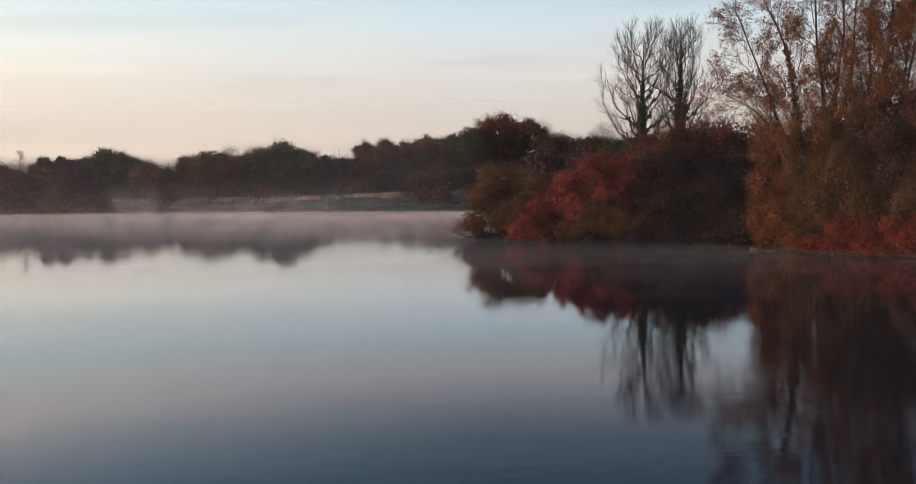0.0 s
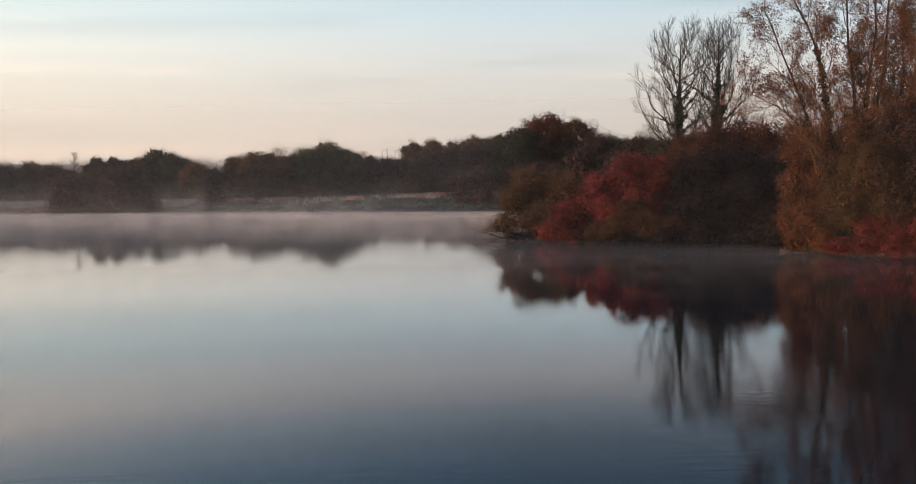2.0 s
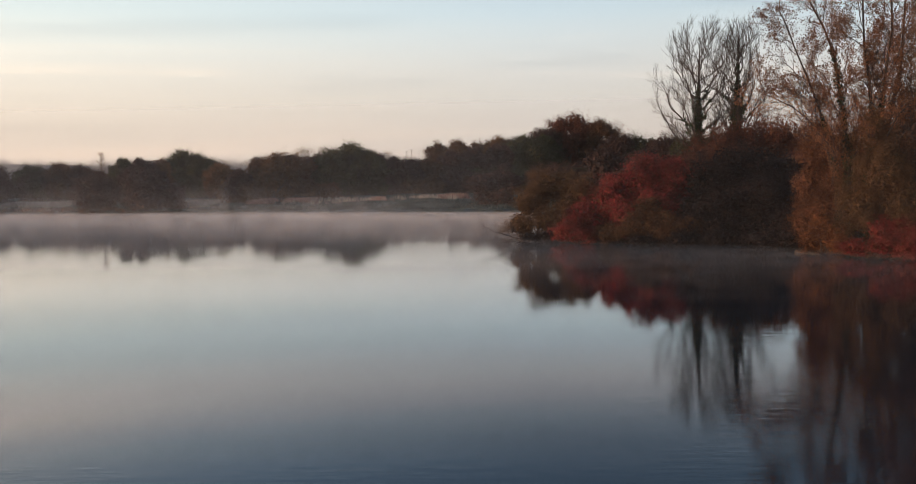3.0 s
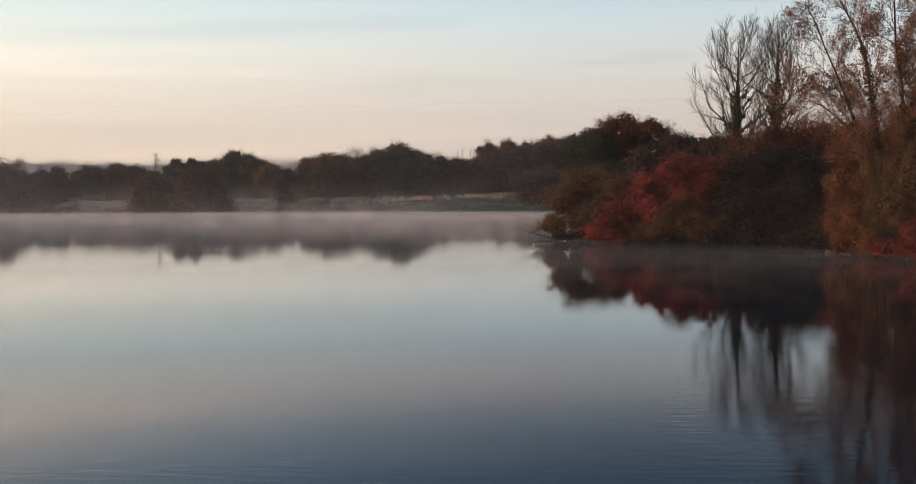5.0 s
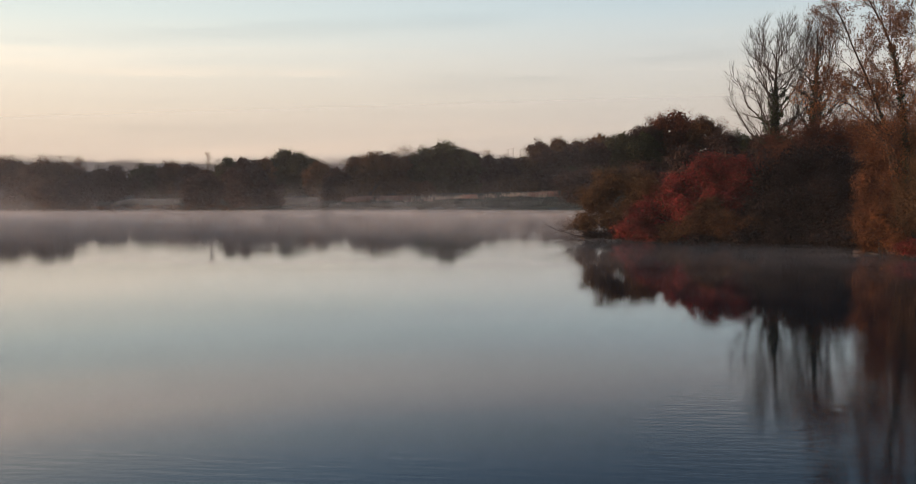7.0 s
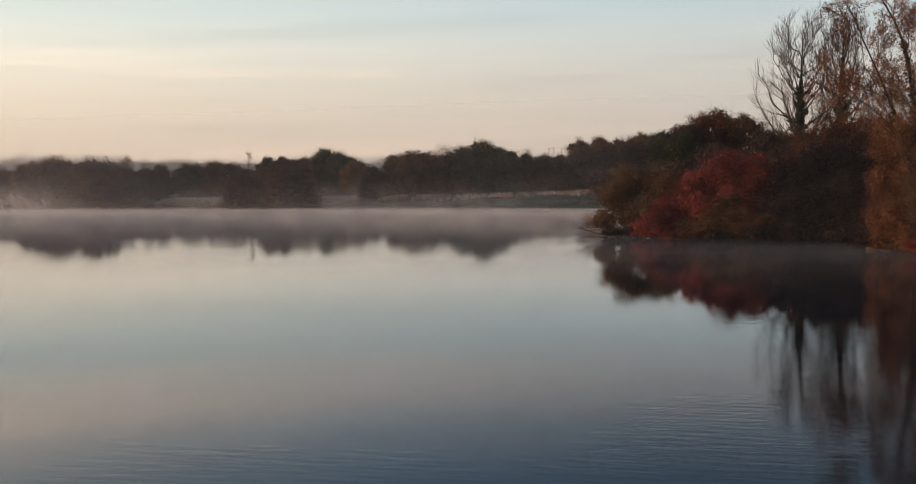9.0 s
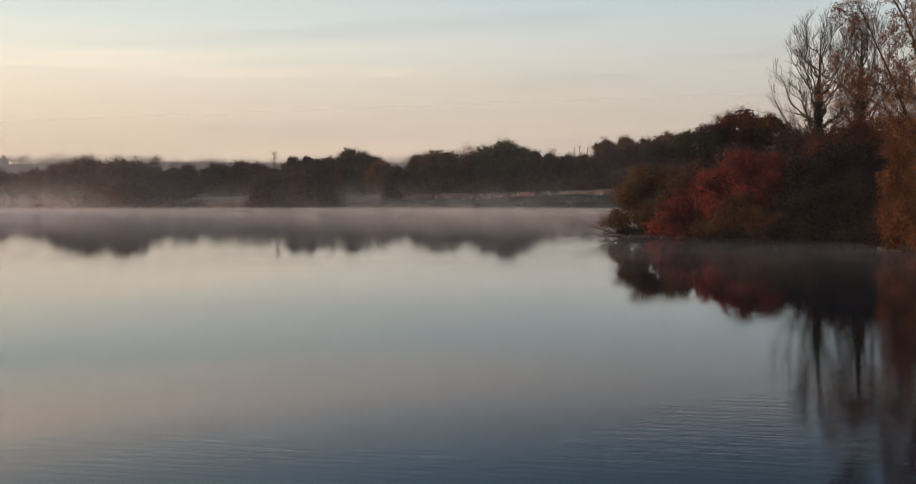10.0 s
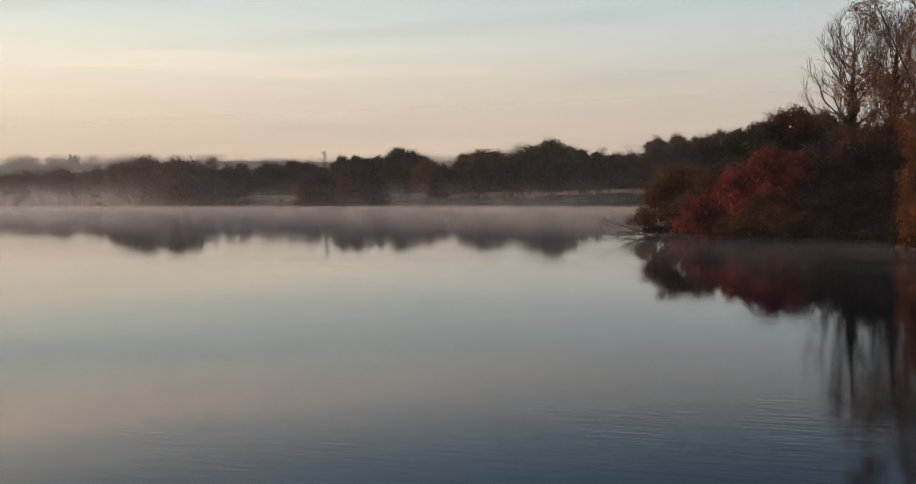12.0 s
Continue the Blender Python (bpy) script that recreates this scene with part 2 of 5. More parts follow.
BARK = rough_material("grey_brown_bark", (0.030, 0.022, 0.018), (0.075, 0.056, 0.045), 2.5, 0.8, stretch=(3, 3, 0.6))
TWIG = rough_material("red_brown_twig", (0.06, 0.035, 0.026), (0.12, 0.07, 0.05), 1.0, 0.2)
RED = leaf_material("crimson_leaves", [(0.10, 0.024, 0.020), (0.24, 0.032, 0.032), (0.32, 0.048, 0.042), (0.15, 0.050, 0.028), (0.08, 0.036, 0.020), (0.19, 0.034, 0.030)], patch=0.45, vary=0.75)
RUST = leaf_material("rusty_leaves", [(0.085, 0.036, 0.020), (0.12, 0.050, 0.025), (0.21, 0.09, 0.04), (0.075, 0.036, 0.021)], patch=0.6, vary=0.6)
BERRY = leaf_material("scarlet_and_brown_leaves", [(0.26, 0.030, 0.034), (0.17, 0.045, 0.028), (0.11, 0.045, 0.026), (0.30, 0.045, 0.042)], patch=0.9)
FAWN = leaf_material("thin_rusty_willow_leaves", [(0.17, 0.075, 0.040), (0.22, 0.10, 0.048), (0.28, 0.125, 0.055), (0.12, 0.055, 0.030)], glow=0.45)
UMBER = leaf_material("umber_leaves", [(0.055, 0.035, 0.02), (0.10, 0.05, 0.025), (0.16, 0.07, 0.03), (0.06, 0.04, 0.022)], patch=0.8)
RUSSET = leaf_material("russet_leaves", [(0.08, 0.035, 0.024), (0.12, 0.048, 0.03), (0.15, 0.06, 0.036), (0.07, 0.034, 0.024)])
# twigs darkened in colour to stand for the thicket's deep shade
SHADE = leaf_material("shade_toned_thicket_twigs", [(0.017, 0.012, 0.010), (0.021, 0.014, 0.012), (0.024, 0.016, 0.013), (0.019, 0.014, 0.012)], glow=0.0)
ORANGE = leaf_material("orange_leaves", [(0.10, 0.038, 0.019), (0.17, 0.065, 0.026), (0.28, 0.115, 0.04), (0.08, 0.033, 0.017)], patch=0.6, vary=0.6)
OLIVE = leaf_material("olive_brown_leaves", [(0.09, 0.052, 0.027), (0.12, 0.066, 0.032), (0.15, 0.080, 0.036), (0.075, 0.048, 0.027)])
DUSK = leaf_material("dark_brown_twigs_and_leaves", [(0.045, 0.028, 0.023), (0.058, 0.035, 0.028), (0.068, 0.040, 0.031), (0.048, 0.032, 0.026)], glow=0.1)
GREEN = leaf_material("dark_green_leaves", [(0.03, 0.038, 0.02), (0.05, 0.055, 0.028), (0.065, 0.06, 0.03), (0.04, 0.035, 0.02)], glow=0.15)
IVY = leaf_material("ivy_leaves", [(0.018, 0.03, 0.014), (0.03, 0.045, 0.02), (0.04, 0.05, 0.024)], glow=0.1, rough=0.4)
BROWN = leaf_material("brown_autumn_leaves", [(0.085, 0.047, 0.028), (0.11, 0.060, 0.033), (0.075, 0.045, 0.028), (0.095, 0.058, 0.035)])
PALE = leaf_material("pale_fawn_leaves", [(0.16, 0.11, 0.075), (0.22, 0.15, 0.10), (0.13, 0.10, 0.07)])
FROST = leaf_material("frosted_grass", [(0.032, 0.046, 0.043), (0.055, 0.076, 0.072), (0.11, 0.138, 0.134), (0.026, 0.034, 0.029)], patch=0.25, glow=0.15, vary=0.6)
# colours of grass and bracken lightened to imitate low sun on them
STRAW = leaf_material("pale_dead_grass_sun_toned", [(0.36, 0.31, 0.26), (0.46, 0.41, 0.35), (0.36, 0.29, 0.24)], patch=0.15, glow=0.2)
BRACKEN = leaf_material("red_brown_bracken_sun_toned", [(0.28, 0.16, 0.13), (0.37, 0.22, 0.18), (0.24, 0.14, 0.11)], patch=0.2, glow=0.2)
EARTH = rough_material("wet_earth_and_turf", (0.035, 0.032, 0.02), (0.10, 0.09, 0.055), 0.12, 0.6, grain=14.0)


def frost_over(m):
    """Hoar frost in drifting patches on the open land beyond the lake."""
    tree = m.node_tree
    face = [n for n in tree.nodes if n.type == "BSDF_PRINCIPLED"][0]
    old = face.inputs["Base Color"].links[0].from_socket
    coord, sep = tree.nodes.new("ShaderNodeTexCoord"), tree.nodes.new("ShaderNodeSeparateXYZ")
    tree.links.new(coord.outputs["Object"], sep.inputs[0])
    open_land = tree.nodes.new("ShaderNodeMapRange")
    for i, v in zip((1, 2, 3, 4), (138.0, 150.0, 0.0, 1.0)):
        open_land.inputs[i].default_value = v
    tree.links.new(sep.outputs[1], open_land.inputs[0])
    drift = tree.nodes.new("ShaderNodeTexNoise")
    drift.inputs["Scale"].default_value, drift.inputs["Detail"].default_value = 0.35, 6.0
    tree.links.new(coord.outputs["Object"], drift.inputs["Vector"])
    patch = tree.nodes.new("ShaderNodeMapRange")
    for i, v in zip((1, 2, 3, 4), (0.38, 0.62, 0.15, 0.95)):
        patch.inputs[i].default_value = v
    tree.links.new(drift.outputs["Fac"], patch.inputs[0])
    both = tree.nodes.new("ShaderNodeMath")
    both.operation = "MULTIPLY"
    tree.links.new(open_land.outputs[0], both.inputs[0])
    tree.links.new(patch.outputs[0], both.inputs[1])
    mix = tree.nodes.new("ShaderNodeMix")
    mix.data_type = "RGBA"
    mix.inputs[7].default_value = (0.055, 0.075, 0.072, 1)
    tree.links.new(both.outputs[0], mix.inputs[0])
    tree.links.new(old, mix.inputs[6])
    tree.links.new(mix.outputs[2], face.inputs["Base Color"])


frost_over(EARTH)
WATER = water_material()
STEEL = rough_material("galvanised_steel", (0.20, 0.20, 0.21), (0.30, 0.30, 0.30), 3.0, 0.1, 0.5)


# ---------------------------------------------------------------- mesh helpers
def mesh_object(name, verts, faces, mat, parent=None, label="", smooth=False):
    """One mesh from arrays of vertices and of faces with equal counts of corners."""
    me = bpy.data.meshes.new(name)
    n, k = faces.shape
    me.vertices.add(len(verts))
    me.vertices.foreach_set("co", np.asarray(verts, np.float32).ravel())
    me.loops.add(n * k)
    me.loops.foreach_set("vertex_index", faces.astype(np.int32).ravel())
    me.polygons.add(n)
    me.polygons.foreach_set("loop_start", np.arange(0, n * k, k, dtype=np.int32))
    if smooth:
        me.polygons.foreach_set("use_smooth", np.ones(n, bool))
    me.update(calc_edges=True)
    me.materials.append(mat)
    ob = new(name, me)
    if parent:
        ob.parent = parent
    if label:
        tagged(ob, label)
    return ob


def thing(name, at, label, category, group="", kind=""):
    ob = new(name)
    ob.location = at
    ob.empty_display_size = 0.3
    return tagged(ob, label, category, group, kind)


def tubes(paths, sides=5):
    """Tapered round limbs along polylines of (points, radii)."""
    verts, faces, base = [], [], 0
    ring = np.arange(sides) * (2 * np.pi / sides)
    for pts, rad in paths:
        pts, rad = np.asarray(pts, float), np.asarray(rad, float)
        tan = np.gradient(pts, axis=0)
        tan /= np.linalg.norm(tan, axis=1, keepdims=True) + 1e-9
        ref = np.where(np.abs(tan[:, 2:3]) > 0.9, np.array([[1.0, 0, 0]]), np.array([[0, 0, 1.0]]))
        u = np.cross(tan, ref)
        u /= np.linalg.norm(u, axis=1, keepdims=True) + 1e-9
        w = np.cross(tan, u)
        v = pts[:, None] + rad[:, None, None] * (np.cos(ring)[None, :, None] * u[:, None] + np.sin(ring)[None, :, None] * w[:, None])
        verts.append(v.reshape(-1, 3))
        n = len(pts)
        i, j = np.meshgrid(np.arange(n - 1), np.arange(sides), indexing="ij")
        a, b = base + i * sides + j, base + i * sides + (j + 1) % sides
        faces.append(np.stack([a, b, b + sides, a + sides], -1).reshape(-1, 4))
        base += n * sides
    return np.concatenate(verts), np.concatenate(faces)


def limb(rng, start, way, length, radius, steps, bend=0.18, lift=0.0, tip=0.25):
    """A wandering limb that turns up (or, with lift below nought, down)."""
    pts, d = [np.array(start, float)], np.array(way, float)
    d /= np.linalg.norm(d)
    for _ in range(steps):
        d = d + rng.normal(0, bend, 3) + np.array([0, 0, lift])
        d /= np.linalg.norm(d)
        pts.append(pts[-1] + d * length / steps)
    rad = radius * np.linspace(1, tip, steps + 1)
    return np.array(pts), rad


def branch_off(rng, path, count, spread, length, ratio, steps, low=0.25, bend=0.18, lift=0.05, shape=None, least=0.006):
    """Side limbs along a limb."""
    pts, rad = path
    made = []
    for k in range(count):
        f = low + (1 - low) * (k + rng.random()) / count
        x = f * (len(pts) - 1)
        i = min(int(x), len(pts) - 2)
        at = pts[i] + (pts[i + 1] - pts[i]) * (x - i)
        axis = pts[i + 1] - pts[i]
        axis = axis / np.linalg.norm(axis)
        side = rng.normal(0, 1, 3)
        side -= axis * side.dot(axis)
        side /= np.linalg.norm(side)
        open_by = spread(f) if callable(spread) else spread
        way = axis * math.cos(open_by) + side * math.sin(open_by)
        size = length * (shape(f) if shape else 1 - 0.6 * f) * rng.uniform(0.7, 1.25)
        here = rad[i] + (rad[i + 1] - rad[i]) * (x - i)
        made.append(limb(rng, at, way, size, max(here * ratio, least), steps, bend, lift))
    return made


def leaf_faces(rng, at, size, slim=0.55, droop=0.0, out=None):
    """A small pointed leaf at each place, turned at random."""
    n = len(at)
    a = rng.normal(0, 1, (n, 3))
    a[:, 2] -= droop
    a /= np.linalg.norm(a, axis=1, keepdims=True)
    if out is None:
        face = rng.normal(0, 1, (n, 3))
    else:
        face = out * 1.1 + rng.normal(0, 0.55, (n, 3)) + np.array([0, 0, 0.25])
        a -= face * (np.sum(a * face, 1) / (np.sum(face * face, 1) + 1e-9))[:, None]
        a /= np.linalg.norm(a, axis=1, keepdims=True) + 1e-9
    b = np.cross(a, face)
    b /= np.linalg.norm(b, axis=1, keepdims=True) + 1e-9
    s = size * rng.uniform(0.6, 1.35, (n, 1))
    a, b = a * s * 0.5, b * s * 0.5 * slim * 1.7
    v = np.stack([at - a * 0.7 + b, at + a, at - a * 0.7 - b], 1).reshape(-1, 3)
    return v, np.arange(3 * n).reshape(n, 3)


def crown_points(rng, lobes, count, sprays=46, core=0.3, loose=0.17):
    """Places of leaves: sprays set over the skins of uneven lobes, with gaps between them."""
    lobes = [(np.array(l[:3], float), np.array(l[3:6] if len(l) >= 6 else (l[3],) * 3, float)) for l in lobes]
    area = np.array([r.prod() ** (2 / 3) for _, r in lobes])
    share = (count * area / area.sum()).astype(int)
    out, ways = [], []
    for (c, r), n in zip(lobes, share):
        d = rng.normal(0, 1, (sprays, 3))
        d /= np.linalg.norm(d, axis=1, keepdims=True)
        depth = np.where(rng.random(sprays) < core, rng.uniform(0.25, 0.75, sprays), rng.uniform(0.78, 1.04, sprays))
        heart = d * depth[:, None]
        weight = rng.uniform(0.3, 1.0, sprays)
        pick = rng.choice(sprays, n, p=weight / weight.sum())
        p = heart[pick] + np.clip(rng.normal(0, loose, (n, 3)), -1.7 * loose, 1.7 * loose) * rng.uniform(0.4, 1.4, (sprays, 1))[pick]
        out.append(c + p * r)
        w = p / r
        ways.append(w / (np.linalg.norm(w, axis=1, keepdims=True) + 1e-9))
    return np.concatenate(out), np.concatenate(ways)


def random_lobes(rng, width, height, count, low=0.25, flat=0.85):
    """Lobes of a broad crown of that width and height that stands on the ground."""
    made = []
    for k in range(count):
        f = (k + 0.5) / count
        z = height * (low + (0.93 - low) * f)
        reach = width * 0.5 * math.sqrt(max(0.06, 1 - ((z / height - 0.42) / 0.62) ** 2)) * 0.62
        a = k * 2.4 + rng.uniform(-0.5, 0.5)
        r = width * rng.uniform(0.22, 0.31) * (1.10 - 0.25 * f)
        z = min(z, height - r * flat)
        x, y = reach * math.cos(a) * rng.uniform(0.5, 1.1), reach * math.sin(a) * rng.uniform(0.5, 1.1)
        z = min(z, (height - r * flat) * (1 - 0.55 * (math.hypot(x, y) / (0.5 * width)) ** 2))
        made.append((x, y, z, r, r, r * flat))
    top = width * 0.25
    made.append((rng.uniform(-0.08, 0.08) * width, 0, height - top * flat, top, top, top * flat))
    return made


def clumped(rng, lobes, per, low=0.22, high=0.40, out=(0.70, 0.95)):
    """Each large lobe broken up into a smaller heart and uneven clumps on its skin."""
    made = []
    for l in lobes:
        c, r = np.array(l[:3], float), np.array(l[3:6] if len(l) >= 6 else (l[3],) * 3, float)
        made.append((*c, *(r * 0.90)))
        made.append((*(c + np.array([rng.uniform(-0.25, 0.25), 0, 0.74]) * r), *(r * 0.26)))
        for _ in range(per):
            d = rng.normal(0, 1, 3) + np.array([0, -0.25, 0.25])
            d /= np.linalg.norm(d)
            f = rng.uniform(low, high)
            made.append((*(c + d * r * min(rng.uniform(*out), 1.04 - 0.55 * f)), *(r * f * np.array([1.1, 1.1, 0.9]))))
    return made


def leafy(root, rng, lobes, leaves, size, mat, stems=4, stem_radius=0.12, crown_name="crown", sprays=46, twig=True, droop=0.0, slim=0.55, loose=0.17,
          foot=0.4, crown_label="", wood=BARK, heart=0.16, clump=0):
    """The stems and the crown of a leafy tree or bush, round its root."""
    paths = []
    for k, l in enumerate(lobes):
        goal = np.array(l[:3], float)
        a = k * 2.4
        base = np.array([math.cos(a) * foot * rng.uniform(0.1, 1), math.sin(a) * foot * rng.uniform(0.1, 1), -0.3])
        if k >= stems:
            base = paths[k % stems][0][2]
        mid = base * 0.45 + goal * 0.55 + rng.normal(0, 0.06, 3) * np.linalg.norm(goal - base)
        mid[2] = base[2] * 0.6 + goal[2] * 0.4
        pts = [base, base * 0.7 + mid * 0.3 + rng.normal(0, 0.02, 3) * l[3], mid, mid * 0.45 + goal * 0.55 + rng.normal(0, 0.05, 3) * l[3], goal]
        r0 = stem_radius * (1.0 if k < stems else 0.55)
        paths.append((np.array(pts), r0 * np.array([1, 0.86, 0.65, 0.42, 0.22])))
        if twig:
            paths_here = branch_off(rng, paths[k], 9, 0.9, l[3] * 0.95, 0.35, 3, low=0.5, lift=0.08, least=0.012)
            paths_extra.extend(paths_here)
    v, f = tubes(paths, 7)
    mesh_object("trunk", v, f, wood, root, smooth=True)
    if paths_extra:
        v, f = tubes(paths_extra, 4)
        tagged(mesh_object("brushwood", v, f, wood, root, smooth=True), kind="stuff")
        paths_extra.clear()
    skins = clumped(rng, lobes, clump) if clump else lobes
    at, ways = crown_points(rng, skins, leaves, sprays, loose=loose)
    keep = at[:, 2] > 0.03 - root.location.z
    v, f = leaf_faces(rng, at[keep], size, slim, droop, ways[keep])
    if heart:       # darker inner leaves seen only through the gaps
        area = np.array([np.prod(l[3:6]) if len(l) >= 6 else l[3] ** 3 for l in lobes]) ** (2 / 3)
        pick = rng.choice(len(lobes), int(leaves * heart), p=area / area.sum())
        d = rng.normal(0, 1, (len(pick), 3))
        d *= (rng.uniform(0.2, 0.68, len(pick)) / np.linalg.norm(d, axis=1))[:, None]
        c = np.array([l[:3] for l in lobes])[pick] + d * np.array([l[3:6] if len(l) >= 6 else (l[3],) * 3 for l in lobes])[pick]
        c[:, 2] = np.maximum(c[:, 2], 0.35 - root.location.z)
        v2, f2 = leaf_faces(rng, c, size * 2.6, 0.8)
        f, v = np.concatenate([f, f2 + len(v)]), np.concatenate([v, v2])
    return mesh_object(crown_name, v, f, mat, root, crown_label)


paths_extra = []


# ---------------------------------------------------------------- ground and water
SHORE = [(-420, 226), (-300, 210), (-200, 192), (-150, 182.5), (-118, 176), (-98, 172.6), (-80, 169), (-66, 166), (-52, 163), (-40, 160), (-28, 156.8), (-13, 152.2),
         (0, 148.4), (8, 144), (15, 132), (14, 112), (11, 98), (7, 93), (6, 90.5), (8, 88), (12, 86.6), (18, 85.6), (22.5, 84),
         (25.2, 80), (25.6, 76), (26.6, 71.5), (30, 68.5), (33.5, 65), (36, 50), (44, 28), (52, -5), (46, -40), (20, -62), (-40, -72), (-140, -64), (-300, -50), (-420, 0)]


def shore_distance(x, y):
    """Metres from the waterline: positive on land."""
    p = np.stack([x, y], -1)
    a = np.array(SHORE, float)
    b = np.roll(a, -1, 0)
    best, inside = np.full(x.shape, 1e9), np.zeros(x.shape, bool)
    for (ax, ay), (bx, by) in zip(a, b):
        ab = np.array([bx - ax, by - ay])
        t = np.clip(((p[..., 0] - ax) * ab[0] + (p[..., 1] - ay) * ab[1]) / (ab @ ab), 0, 1)
        best = np.minimum(best, np.hypot(p[..., 0] - ax - t * ab[0], p[..., 1] - ay - t * ab[1]))
        cross = ((ay > y) != (by > y)) & (x < (bx - ax) * (y - ay) / (by - ay + 1e-12) + ax)
        inside ^= cross
    return np.where(inside, -best, best)


def step(v):
    v = np.clip(v, 0, 1)
    return v * v * (3 - 2 * v)


def height(x, y):
    """The height of the ground."""
    x, y = np.asarray(x, float), np.asarray(y, float)
    d = shore_distance(x, y)
    rolls = 0.18 * np.sin(x * 0.21 + 1.3) * np.cos(y * 0.17) + 0.10 * np.sin(x * 0.53 + y * 0.41)
    land = 0.46 * step(d / 0.9) + 1.05 * step(d / 30) + rolls * step(d / 8)
    far = np.hypot(x, y)
    hill = 22 * step((far - 620) / 800) * step((-x - 380) / 560) + 7 * step((far - 560) / 700)
    hill = hill * (0.86 + 0.14 * np.sin(x * 0.0065 + 0.6) * np.cos(y * 0.004))
    return np.where(d > 0, land + hill, -1.6 * step(-d / 6))


def build_ground():
    def spaced(*runs):
        return np.unique(np.concatenate([np.arange(a, b, s) for a, b, s in runs]))

    xs = spaced((-4500, -600, 150), (-600, -200, 20), (-200, -110, 4), (-110, 42, 1.6), (42, 90, 6), (90, 600, 30), (600, 4600, 200))
    ys = spaced((-3000, -300, 150), (-300, -80, 20), (-80, 50, 5), (50, 215, 1.6), (215, 330, 6), (330, 1700, 40), (1700, 4800, 200))
    gx, gy = np.meshgrid(xs, ys, indexing="ij")
    gz = height(gx, gy)
    verts = np.stack([gx, gy, gz], -1).reshape(-1, 3)
    i, j = np.meshgrid(np.arange(len(xs) - 1), np.arange(len(ys) - 1), indexing="ij")
    a = i * len(ys) + j
    faces = np.stack([a, a + len(ys), a + len(ys) + 1, a + 1], -1).reshape(-1, 4)
    ob = mesh_object("ground", verts, faces, EARTH, smooth=True)
    tagged(ob, "dark wet turf and bare earth round the lake", "ground", kind="structure")
    w = np.array([(-460, -90, 0), (70, -90, 0), (70, 225, 0), (-460, 225, 0)], float)
    water = mesh_object("water", w, np.array([[0, 1, 2, 3]]), WATER)
    tagged(water, "still lake water with faint long ripples", "water", kind="structure")


build_ground()


def on_ground(x, y):
    return (x, y, float(height(np.array([x]), np.array([y]))[0]))


# ---------------------------------------------------------------- the wooded point
def local(lobes, at):
    return [(l[0] - at[0], l[1] - at[1], l[2] - at[2], *l[3:]) for l in lobes]


